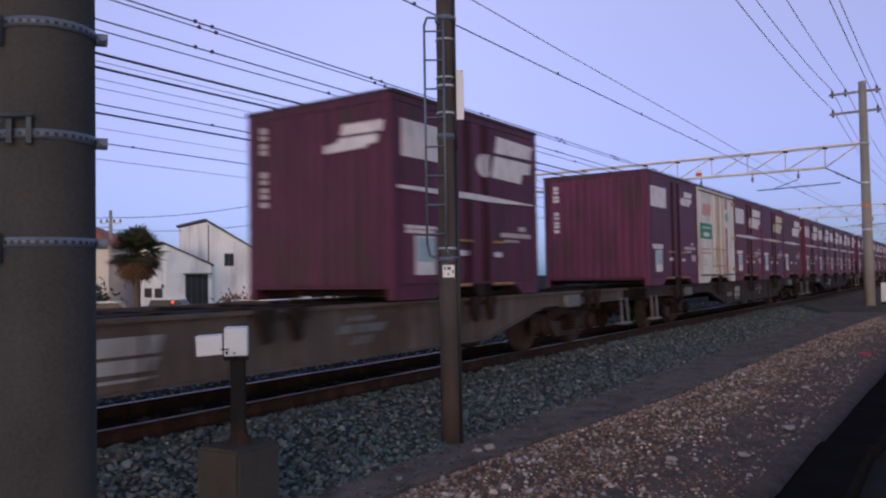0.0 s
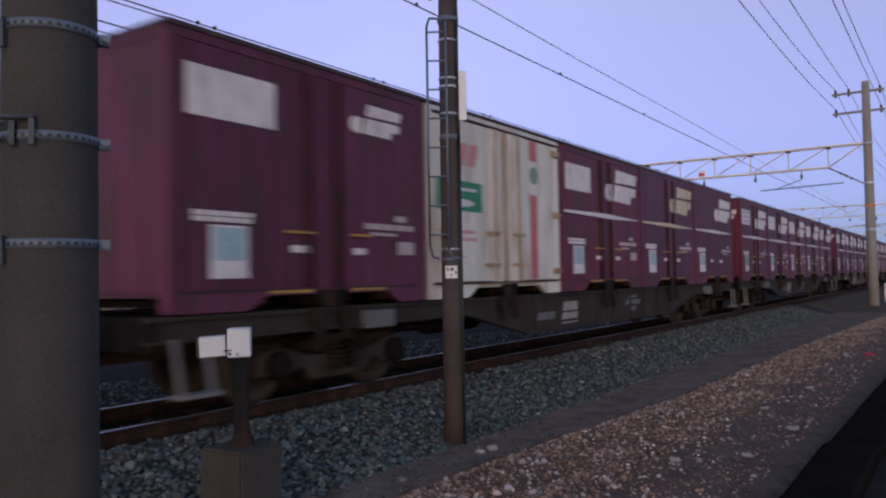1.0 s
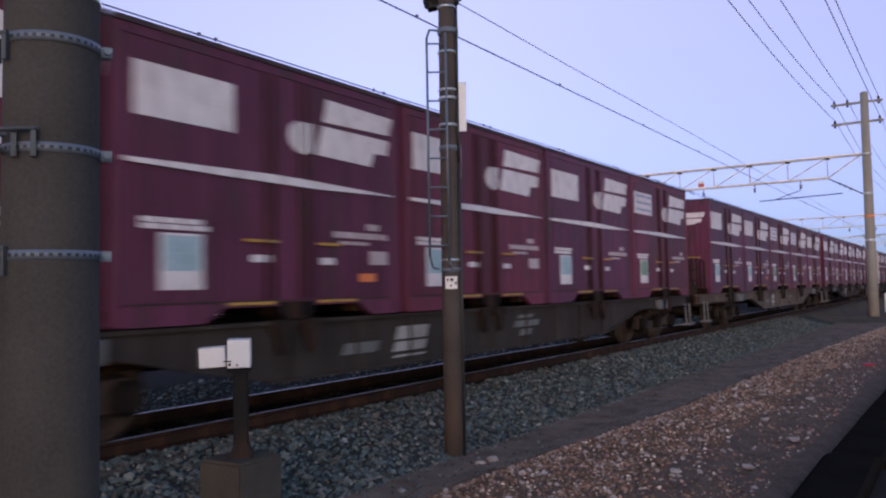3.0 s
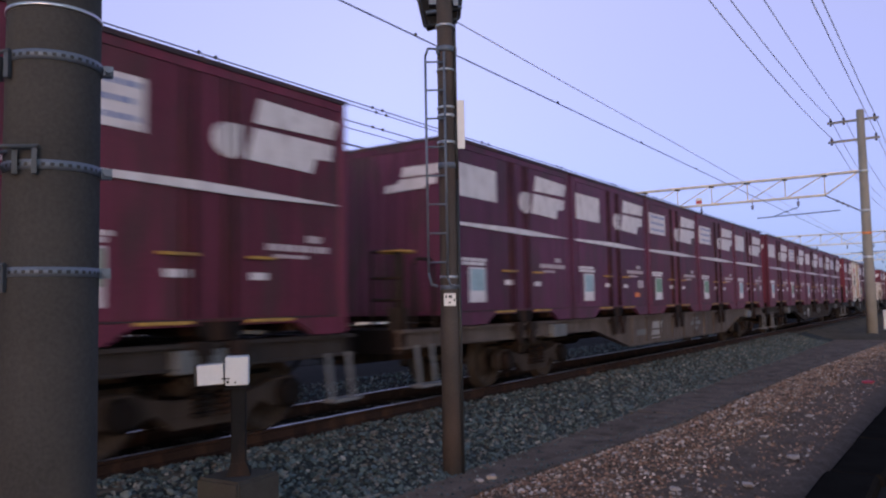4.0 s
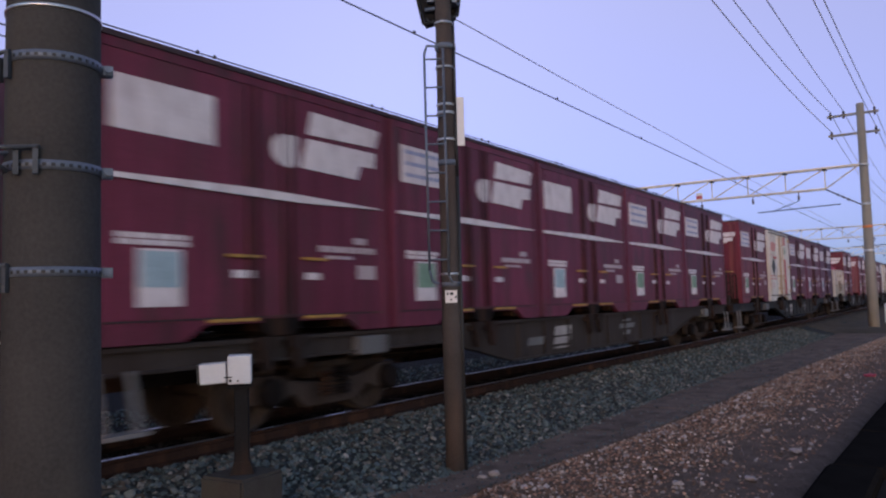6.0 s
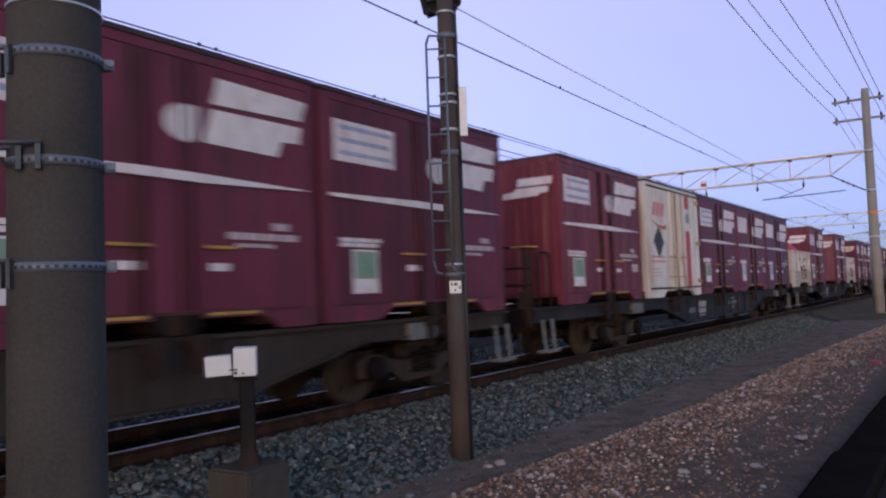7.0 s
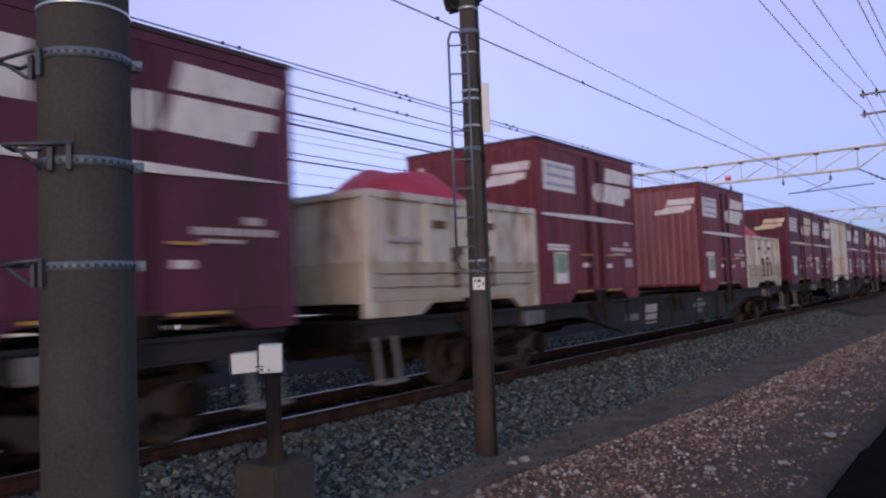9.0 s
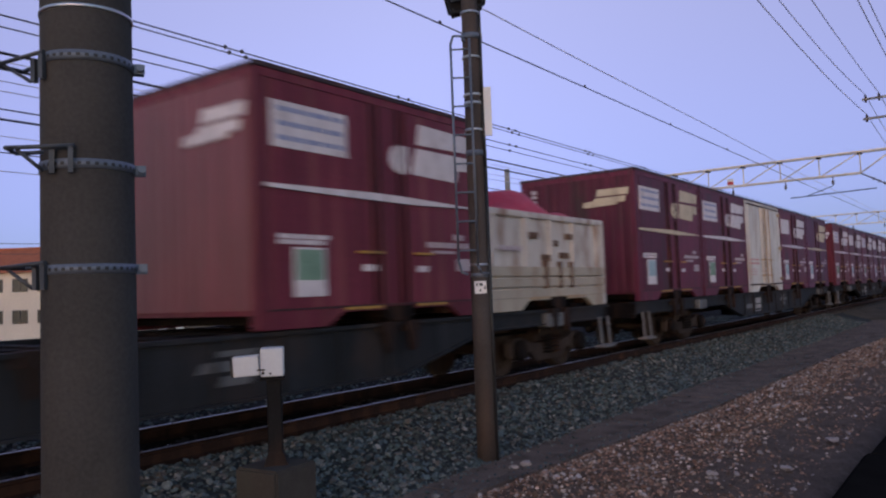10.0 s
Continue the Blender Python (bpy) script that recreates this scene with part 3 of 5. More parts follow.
    box(bm, -L / 2 + 0.03, L / 2 - 0.03, NEAR + 0.012, -NEAR - 0.012, 0.14, height - 0.03)
    part("body", bm, paint, c)
    for sx in (-1, 1):
        for sy in (-1, 1):
            bm = bmesh.new()
            x, y = sx * (L / 2 - 0.055), sy * (W / 2 - 0.055)
            box(bm, x - 0.055, x + 0.055, y - 0.055, y + 0.055, 0.0, height - 0.036)
            soften(bm, 0.012)
            part("corner_post", bm, paint, c)
    bm = bmesh.new()
    for sy in (-1, 1):
        y = sy * (W / 2 - 0.04)
        box(bm, -L / 2 + 0.11, L / 2 - 0.11, y - 0.04, y + 0.04, height - 0.12, height - 0.036)
    for sx in (-1, 1):
        x = sx * (L / 2 - 0.04)
        box(bm, x - 0.04, x + 0.04, -W / 2 + 0.11, W / 2 - 0.11, height - 0.12, height - 0.036)
    part("top_rail", bm, paint, c)
    bm = bmesh.new()
    box(bm, -L / 2 - 0.008, L / 2 + 0.008, -W / 2 - 0.012, W / 2 + 0.012, height - 0.034, height + 0.012)
    roof = part("roof", bm, "trim_dark", c, "dark weathered roof sheet")
    bm = bmesh.new()
    box(bm, -0.05, 0.05, -W / 2 + 0.03, W / 2 - 0.03, height + 0.012, height + 0.026)
    rib = finish("roof_rib", bm, M["trim_dark"])
    for k in range(7):
        piece("roof_rib", rib, roof, pose(-L / 2 + 0.3 + k * (L - 0.6) / 6, 0, 0))


def skirt(c, paint, pocket="yellow"):
    """The bottom rail with its feet, and two fork pockets with worn yellow lips."""
    bm = bmesh.new()
    for sy in (-1, 1):
        y0, y1 = (NEAR, NEAR + 0.07) if sy < 0 else (-NEAR - 0.07, -NEAR)
        prism(bm, [(u(0.03), 0.0), (u(0.24), 0.0), (u(0.31), 0.15), (u(0.31), 0.17), (u(0.03), 0.17)], y0, y1)
        prism(bm, [(u(0.97), 0.0), (u(0.86), 0.0), (u(0.79), 0.15), (u(0.79), 0.17), (u(0.97), 0.17)][::-1], y0, y1)
    box(bm, u(0.3), u(0.8), NEAR + 0.01, -NEAR - 0.01, 0.13, 0.17)
    part("bottom_rail", bm, paint, c)
    for a, b in ((0.31, 0.46), (0.63, 0.78)):
        bm = bmesh.new()
        mark(bm, a, b, 0.150, 0.178, 0.012)
        part("pocket_lip", bm, pocket, c, "worn yellow fork pocket edges")
    bm = bmesh.new()
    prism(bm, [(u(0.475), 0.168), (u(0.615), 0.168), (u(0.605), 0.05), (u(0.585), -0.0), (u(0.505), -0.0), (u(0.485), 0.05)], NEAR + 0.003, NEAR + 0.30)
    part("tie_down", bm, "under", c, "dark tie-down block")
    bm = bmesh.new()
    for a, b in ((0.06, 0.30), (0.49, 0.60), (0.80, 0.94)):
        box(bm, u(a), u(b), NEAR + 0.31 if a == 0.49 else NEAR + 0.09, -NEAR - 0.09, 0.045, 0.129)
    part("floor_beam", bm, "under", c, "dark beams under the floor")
    bm = bmesh.new()
    mark(bm, 0.032, 0.968, 0.176, 0.192, 0.003)
    part("bottom_seam", bm, "trim_dark", c, "dark seam above the fork pockets")


def ribs(c, paint):
    """Upright ribs of the end walls."""
    for sx in (-1, 1):
        bm = bmesh.new()
        line = [(-W / 2 + 0.10, -0.004)]
        for k in range(13):
            y = -W / 2 + 0.185 + k * (W - 0.37) / 12
            line += [(y - 0.070, 0.012), (y - 0.048, 0.022), (y + 0.048, 0.022), (y + 0.070, 0.012)]
        line.append((W / 2 - 0.10, -0.004))
        x = sx * (L / 2 - 0.030)
        low = [bm.verts.new((x + sx * d, y, 0.19)) for y, d in line]
        high = [bm.verts.new((x + sx * d, y, HT - 0.11)) for y, d in line]
        for i in range(len(line) - 1):
            bm.faces.new((low[i], low[i + 1], high[i + 1], high[i]))
        back_low = [bm.verts.new((x - sx * 0.02, y, z)) for y, z in ((line[0][0], 0.19), (line[-1][0], 0.19), (line[-1][0], HT - 0.11), (line[0][0], HT - 0.11))]
        bm.faces.new(back_low)
        bm.faces.new([*high, back_low[2], back_low[3]])
        bm.faces.new([*low[::-1], back_low[0], back_low[1]])
        bm.faces.new((low[0], high[0], back_low[3], back_low[0]))
        bm.faces.new((low[-1], back_low[1], back_low[2], high[-1]))
        bmesh.ops.recalc_face_normals(bm, faces=bm.faces)
        part("end_wall", bm, paint, c)


def locks(c, paint):
    """Door leaves with seams, lock rods and handles."""
    for f in (0.435, 0.465, 0.555, 0.585):
        bm = bmesh.new()
        rod(bm, (u(f), NEAR - 0.002, 0.2), (u(f), NEAR - 0.002, HT - 0.12), 0.016, sides=6)
        part("lock_rod", bm, "rod_paint", c)
    for a, b in ((0.06, 0.425), (0.475, 0.548), (0.60, 0.945)):
        bm = bmesh.new()
        mark(bm, a, b, 0.20, HT - 0.13, -0.004)
        part("door_leaf", bm, paint, c)
    for a, b in ((0.365, 0.47), (0.625, 0.71)):
        bm = bmesh.new()
        mark(bm, a, b, 0.738, 0.764, 0.03)
        part("door_handle", bm, "yellow", c, "worn yellow door handle")


def marks(c, seed, panel="white", poster="poster", orange=False):
    """Stencils on the near side: top panel, stripe, notices and rows of small print."""
    if panel:
        bm = bmesh.new()
        mark(bm, 0.055, 0.33, 1.73, 2.18, 0.003)
        part("sign_panel", bm, "white", c, "white painted sign panel")
        if panel == "printed":
            for k in range(3):
                bm = bmesh.new()
                text_bars(bm, 0.075, 0.315, 2.13 - 0.14 * k, 1, 0.05, 0.14, seed + k)
                part("panel_print", bm, "blue_text", c, "row of unreadable blue bars")
    bm = bmesh.new()
    mark(bm, 0.12, 0.235, 0.30, 0.78, 0.004)
    notice = part("notice", bm, "white", c, "pale notice sheet")
    bm = bmesh.new()
    mark(bm, 0.127, 0.228, 0.46, 0.76, 0.007)
    part("notice_picture", bm, poster, notice)
    bm = bmesh.new()
    text_bars(bm, 0.07, 0.25, 0.905, 2, 0.044, 0.054, seed)
    part("small_print", bm, "white", c, "small pale stencilled bars")
    for a, b, z in ((0.385, 0.45, 0.55), (0.635, 0.69, 0.54)):
        bm = bmesh.new()
        mark(bm, a, b, z, z + 0.07)
        part("label", bm, "white", c, "small white label")
    bm = bmesh.new()
    text_bars(bm, 0.69, 0.93, 0.895, 1, 0.065, 0.08, seed + 3)
    text_bars(bm, 0.715, 0.84, 0.795, 1, 0.035, 0.08, seed + 5)
    mark(bm, 0.835, 0.89, 0.93, 1.0)
    if seed % 2:
        mark(bm, 0.85, 0.93, 0.55, 0.70)
    part("stencil_print", bm, "grey_mark", c, "rows of unreadable pale bars")
    if orange:
        bm = bmesh.new()
        mark(bm, 0.80, 0.87, 0.36, 0.45)
        part("sticker", bm, "orange", c, "small orange sticker")


def stripe(c, material="white"):
    bm = bmesh.new()
    prism(bm, [(u(0.03), 1.335), (u(0.30), 1.320), (u(0.62), 1.312), (u(0.96), 1.345), (u(0.96), 1.355), (u(0.60), 1.392), (u(0.45), 1.398), (u(0.03), 1.372)],
          NEAR - 0.020, NEAR + 0.01)
    part("stripe", bm, material, c, "long tapering pale stripe")


def freight_container(paint, seed, panel="white", poster="poster", logo="white", orange=False, doors=True, label="", end_paint=""):
    c = thing("freight_container", label or "maroon steel freight container with a white stripe on a flat wagon", "container", "containers on the train")
    frame_box(c, paint)
    skirt(c, paint)
    ribs(c, end_paint or paint)
    if doors:
        locks(c, paint)
    stripe(c, logo)
    logo_side(c, logo)
    logo_end(c, logo)
    number_bars(c)
    marks(c, seed, panel, poster, orange)
    return c


def plain_container():
    c = thing("freight_container", "plain purple steel freight container with a white sign panel", "container", "containers on the train")
    frame_box(c, "purple")
    skirt(c, "purple")
    ribs(c, "purple")
    locks(c, "purple")
    logo_side(c, "white", 0.66, 1.90, 0.62)
    number_bars(c, "white")
    marks(c, 11, "white", "poster")
    return c


def reefer_container(style):
    label = {"green": "off-white insulated container with a green panel and red print",
             "swoosh": "off-white insulated container with a red swoosh and a dark diamond",
             "bare": "weathered off-white insulated container with central doors"}[style]
    c = thing("insulated_container", label, "container", "containers on the train")
    frame_box(c, "reefer")
    skirt(c, "reefer", "reefer_rust")
    bm = bmesh.new()
    for a in (0.40, 0.445, 0.53, 0.58, 0.63):
        mark(bm, a, a + 0.022, 0.2, HT - 0.14, 0.035)
    mark(bm, 0.06, 0.385, 0.22, HT - 0.14, 0.004)
    mark(bm, 0.665, 0.94, 0.22, HT - 0.14, 0.004)
    part("door_leaf", bm, "reefer", c)
    for a in (0.425, 0.51, 0.615):
        bm = bmesh.new()
        rod(bm, (u(a), NEAR - 0.03, 0.22), (u(a), NEAR - 0.03, HT - 0.15), 0.022, sides=8)
        part("lock_rod", bm, "reefer_rust", c, "rusty lock rod")
    for z in (0.42, 0.86):
        for a in (0.36, 0.56):
            bm = bmesh.new()
            mark(bm, a, a + 0.09, z, z + 0.045, 0.06)
            part("lock_handle", bm, "reefer_rust", c, "rusty lock handle")
    for z in (0.3, 1.2, 2.2):
        bm = bmesh.new()
        mark(bm, 0.93, 0.985, z, z + 0.09, 0.05)
        part("hinge", bm, "reefer_rust", c, "rusty hinge")
    bm = bmesh.new()
    mark(bm, 0.02, 0.98, 0.185, 0.215, 0.03)
    part("seam_rail", bm, "trim_dark", c, "dark seam rails")
    bm = bmesh.new()
    mark(bm, 0.02, 0.98, HT - 0.13, HT - 0.105, 0.03)
    part("seam_rail", bm, "trim_dark", c, "dark seam rails")
    bm = bmesh.new()
    text_bars(bm, 0.06, 0.30, 0.90, 2, 0.05, 0.10, 3)
    text_bars(bm, 0.06, 0.22, 0.62, 3, 0.02, 0.07, 4)
    part("small_print", bm, "pink_mark", c, "faded red unreadable bars")
    if style != "bare":
        bm = bmesh.new()
        y0, y1 = NEAR - 0.012, NEAR + 0.01
        for x0 in (0.09, 0.16, 0.235):
            prism(bm, [(u(x0), 1.76), (u(x0 + 0.055), 1.76), (u(x0 + 0.085), 2.06), (u(x0 + 0.03), 2.06)], y0, y1)
        part("emblem", bm, "pink_mark", c, "plain slanted faded red shapes")
        bm = bmesh.new()
        mark(bm, 0.722 if style == "green" else 0.715, 0.785 if style == "green" else 0.80, 0.22, HT - 0.15, 0.009)
        part("side_stripe", bm, "faded_stripe" if style == "green" else "red_mark", c, "upright red stripe")
        bm = bmesh.new()
        mark(bm, 0.712, 0.803, 1.52, 2.04, 0.012)
        badge = part("side_badge", bm, "reefer", c, "pale badge panel across the stripe")
        bm = bmesh.new()
        prism(bm, [(u(0.757) + 0.14 * math.cos(t), 1.82 + 0.14 * math.sin(t)) for t in np.linspace(0, 2 * math.pi, 17)[:-1]], NEAR - 0.015, NEAR)
        part("badge_disc", bm, "poster_green", badge, "blue-green disc")
    if style == "green":
        bm = bmesh.new()
        mark(bm, 0.05, 0.34, 1.15, 1.55, 0.010)
        panel = part("green_panel", bm, "green_mark", c, "green sign panel")
        bm = bmesh.new()
        ring = [(u(0.19) + 0.34 * math.cos(t), 1.26 + 0.055 * math.sin(t)) for t in np.linspace(0, 2 * math.pi, 16)[:-1]]
        prism(bm, ring, NEAR - 0.013, NEAR)
        mark(bm, 0.10, 0.30, 1.42, 1.46, 0.013)
        part("panel_shape", bm, "white", panel)
    if style == "swoosh":
        bm = bmesh.new()
        outer = [(u(0.07) + 0.98 * s, 1.68 - 0.20 * math.sin(math.pi * s * 0.62)) for s in np.linspace(0, 1, 10)]
        inner = [(x, z + 0.10 * s) for (x, z), s in zip(outer, np.linspace(0, 1, 10))][::-1]
        prism(bm, outer + inner[:-1], NEAR - 0.012, NEAR + 0.01)
        part("swoosh", bm, "red_mark", c, "curved red stroke")
        bm = bmesh.new()
        prism(bm, [(u(0.10), 1.20), (u(0.19), 0.86), (u(0.28), 1.20), (u(0.19), 1.54)], NEAR - 0.012, NEAR + 0.01)
        part("diamond", bm, "black_mark", c, "dark diamond plate")
    return c


def open_container():
    """A low open-topped box with a bulging red tarpaulin."""
    c = thing("open_top_container", "low rusty white open-top container under a red tarpaulin", "container", "open containers on the train")
    H2 = 1.38
    bm = bmesh.new()
    box(bm, -L / 2 + 0.05, L / 2 - 0.05, NEAR + 0.05, -NEAR - 0.05, 0.16, H2 - 0.03)
    part("body", bm, "open_box", c)
    for sx in (-1, 1):
        for sy in (-1, 1):
            bm = bmesh.new()
            x, y = sx * (L / 2 - 0.06), sy * (W / 2 - 0.06)
            box(bm, x - 0.06, x + 0.06, y - 0.06, y + 0.06, 0.0, H2 - 0.06)
            soften(bm, 0.012)
            part("corner_post", bm, "open_box", c)
    bm = bmesh.new()
    for y in (NEAR + 0.05, -NEAR - 0.05):
        box(bm, -L / 2, L / 2, y - 0.05, y + 0.05, H2 - 0.06, H2 + 0.03)
    for x in (-L / 2 + 0.05, L / 2 - 0.05):
        box(bm, x - 0.05, x + 0.05, NEAR + 0.1, -NEAR - 0.1, H2 - 0.06, H2 + 0.03)
    soften(bm, 0.012)
    part("top_rim", bm, "open_box", c)
    for z0, z1 in ((0.17, 0.30), (0.325, 0.455), (0.48, 0.62)):
        for y in (NEAR + 0.02, -NEAR - 0.02):
            bm = bmesh.new()
            box(bm, -L / 2 + 0.02, L / 2 - 0.02, y - 0.025, y + 0.025, z0, z1)
            soften(bm, 0.008)
            part("lower_board", bm, "open_low", c, "beige lower board")
    for x in (-L / 2 + 0.03, L / 2 - 0.03):
        bm = bmesh.new()
        box(bm, x - 0.025, x + 0.025, NEAR + 0.1, -NEAR - 0.1, 0.17, 0.62)
        part("end_board", bm, "open_low", c, "beige lower board")
    for f in (0.06, 0.30, 0.50, 0.70, 0.94):
        bm = bmesh.new()
        box(bm, u(f) - 0.04, u(f) + 0.04, NEAR + 0.0, NEAR + 0.06, 0.60, H2 - 0.05)
        part("side_post", bm, "open_box", c)
    for f, z in ((0.36, 1.08), (0.53, 0.98), (0.68, 1.10), (0.47, 0.76), (0.62, 0.80)):
        bm = bmesh.new()
        box(bm, u(f) - 0.15, u(f) + 0.13, NEAR + 0.008, NEAR + 0.045, z - 0.05, z + 0.04)
        soften(bm, 0.006)
        part("strap_plate", bm, "dark_rust", c, "rusty strap plate")
    for f in (0.44, 0.56, 0.66):
        bm = bmesh.new()
        prism(bm, [(u(f) - 0.025, 0.70), (u(f) - 0.02, 0.30), (u(f) + 0.02, 0.30), (u(f) + 0.025, 0.70)], NEAR - 0.03, NEAR + 0.03)
        part("latch", bm, "dark_rust", c, "rusty latch")
    bm = bmesh.new()
    text_bars(bm, 0.10, 0.26, 0.90, 1, 0.06, 0.1, 2)
    part("stencil_print", bm, "grey_mark", c, "grey unreadable bars")
    skirt(c, "open_low", "reefer_rust")
    bm = bmesh.new()
    nx, ny = 36, 22
    grid = []
    for i in range(nx + 1):
        row = []
        for j in range(ny + 1):
            x, y = -L / 2 + 0.12 + (L - 0.24) * i / nx, NEAR + 0.12 + (W - 0.24) * j / ny
            edge = min(1.0, 5 * min(i, nx - i) / nx) ** 0.7 * min(1.0, 4 * min(j, ny - j) / ny) ** 0.7
            z = H2 - 0.04 + edge * (0.36 + 0.22 * math.cos(x * 3.1 + 0.5) + 0.26 * noise.noise(Vector((x * 1.3, y * 1.3, 3.3)))) + 0.05 * edge * noise.noise(Vector((x * 4, y * 4, 1)))
            row.append(bm.verts.new((x, y, z)))
        grid.append(row)
    for i in range(nx):
        for j in range(ny):
            f = bm.faces.new((grid[i][j], grid[i + 1][j], grid[i + 1][j + 1], grid[i][j + 1]))
            f.smooth = True
    part("tarpaulin", bm, "tarp", c, "bulging red tarpaulin")
    return c


# ---------------------------------------------------------------- wagons
DECK = 0.985
R_WHEEL = 0.405
TOTAL = 4 * 3.80 + L      # the loaded length


def flat_wagon(sill, front, rail, shift, lead, trail):
    """A long flat wagon; x = 0 under the first container's leading edge."""
    c = thing("flat_wagon", "long %s steel flat wagon for containers, with two bogies" % ({"sill_beige": "dusty beige", "sill_brown": "dusty brown", "sill_grey": "blue-grey"}[sill]), "wagon", "wagons of the train")
    x0, x1 = -front, TOTAL + 0.17
    mid = TOTAL / 2
    a, b = mid - 7.1 + shift, mid + 7.1 + shift
    low, over_bogie = 0.39, DECK - 0.22
    # side sills: shallow over the bogies, deep between them
    for sy in (-1, 1):
        y = sy * 1.12
        bm = bmesh.new()
        prism(bm, [(x0, DECK - 0.05), (x0, over_bogie), (lead - 1.75, over_bogie), (lead, low), (trail, low), (trail + 1.75, over_bogie), (x1, over_bogie), (x1, DECK - 0.05)],
              y - 0.02, y + 0.02)
        side = part("side_sill", bm, sill, c)
        bm = bmesh.new()
        box(bm, x0, x1, y - 0.06 if sy > 0 else y - 0.07, y + 0.07 if sy > 0 else y + 0.06, DECK - 0.05, DECK - 0.012)
        prism(bm, [(x0, over_bogie - 0.02), (lead - 1.75, over_bogie - 0.02), (lead, low - 0.02), (trail, low - 0.02), (trail + 1.75, over_bogie - 0.02), (x1, over_bogie - 0.02),
                   (x1, over_bogie + 0.005), (trail + 1.75, over_bogie + 0.005), (trail, low + 0.005), (lead, low + 0.005), (lead - 1.75, over_bogie + 0.005), (x0, over_bogie + 0.005)],
              y - 0.07, y + 0.07)
        part("flange", bm, sill, side)
        if sy < 0:
            for k in range(9):
                bm = bmesh.new()
                x = lead + 0.2 + k * (trail - lead - 0.4) / 8
                box(bm, x - 0.015, x + 0.015, y - 0.055, y - 0.018, low + 0.02, DECK - 0.06)
                part("stiffener", bm, sill, side)
            centre = (lead + trail) / 2
            for x, z, w, h, m in ((centre - 2.3, 0.53, 0.62, 0.11, "sill_print"), (centre - 2.25, 0.67, 0.62, 0.15, "sill_print"), (centre - 2.3, 0.46, 0.6, 0.025, "sill_print"),
                                  (centre + 0.6, 0.66, 0.8, 0.09, "pale_box"), (centre + 0.8, 0.53, 0.35, 0.09, "pale_box"), (centre + 0.75, 0.79, 0.45, 0.05, "pale_box"), (centre - 3.2, 0.56, 0.6, 0.12, "pale_box")):
                bm = bmesh.new()
                prism(bm, [(x, z), (x + w, z), (x + w + 0.06, z + h), (x + 0.06, z + h)], y - 0.026, y - 0.018)
                part("sill_mark", bm, m, side, "plain pale stencil shape")
    bm = bmesh.new()
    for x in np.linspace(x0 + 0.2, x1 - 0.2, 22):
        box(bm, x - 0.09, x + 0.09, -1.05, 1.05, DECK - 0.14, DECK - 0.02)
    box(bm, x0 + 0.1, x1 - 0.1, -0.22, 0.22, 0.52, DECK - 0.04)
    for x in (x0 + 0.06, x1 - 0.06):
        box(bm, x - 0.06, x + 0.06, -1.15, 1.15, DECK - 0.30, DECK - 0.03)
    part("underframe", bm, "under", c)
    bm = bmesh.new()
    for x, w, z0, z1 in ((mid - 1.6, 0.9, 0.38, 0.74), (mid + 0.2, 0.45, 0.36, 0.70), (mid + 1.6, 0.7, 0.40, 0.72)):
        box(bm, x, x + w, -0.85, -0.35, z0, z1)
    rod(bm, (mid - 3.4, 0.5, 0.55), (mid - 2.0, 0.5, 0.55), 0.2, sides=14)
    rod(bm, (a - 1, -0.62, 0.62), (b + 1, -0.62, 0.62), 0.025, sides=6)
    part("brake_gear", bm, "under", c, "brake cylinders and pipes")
    for k in range(5):
        for f in (0.49, 0.60):
            bm = bmesh.new()
            x = k * 3.80 + f * L
            box(bm, x - 0.11, x + 0.11, -1.26, -1.10, DECK - 0.12, DECK - 0.002)
            prism(bm, [(x - 0.07, DECK - 0.10), (x + 0.07, DECK - 0.10), (x + 0.05, DECK - 0.30), (x - 0.02, DECK - 0.34), (x - 0.06, DECK - 0.24)], -1.26, -1.20)
            part("fastening", bm, "bogie", c, "container fastening bracket")
    for x in (a + 0.1, b - 0.6):
        bm = bmesh.new()
        box(bm, x, x + 0.5, -1.24, -1.06, DECK - 0.27, DECK - 0.07)
        soften(bm, 0.01)
        part("label_box", bm, "pale_box", c, "pale grey label box")
    # end steps
    for x in (x0 + 0.35, x1 - 0.35):
        bm = bmesh.new()
        for dx in (-0.17, 0.15):
            prism(bm, [(x + dx, DECK - 0.20), (x + dx + 0.08, 0.30), (x + dx + 0.14, 0.30), (x + dx + 0.06, DECK - 0.20)], -1.235, -1.215)
        box(bm, x - 0.11, x + 0.31, -1.30, -1.12, 0.275, 0.31)
        part("step", bm, "step_steel", c, "pale stirrup step")
    for x, s in ((x0, -1), (x1, 1)):
        bm = bmesh.new()
        box(bm, min(x, x + s * 0.34), max(x, x + s * 0.34), -0.12, 0.12, 0.74, 0.98)
        rod(bm, (x, 0.42, 0.66), (x + s * 0.36, 0.34, 0.46), 0.03, sides=8)
        soften(bm, 0.01)
        part("coupler", bm, "under", c, "dark knuckle coupler and hose")
    if rail:
        xr = x0 + 0.12
        bars = [((xr, ya, DECK + z), (xr, yb, DECK + z)) for z in (0.35, 0.62, 0.95) for ya, yb in ((-1.1, -0.62), (0.62, 1.1))]
        for y in (-1.1, -0.62, 0.62, 1.1):
            bars += [((xr, y, DECK - 0.05), (xr, y, DECK + 0.95))]
        for y in (-1.12, 1.12):
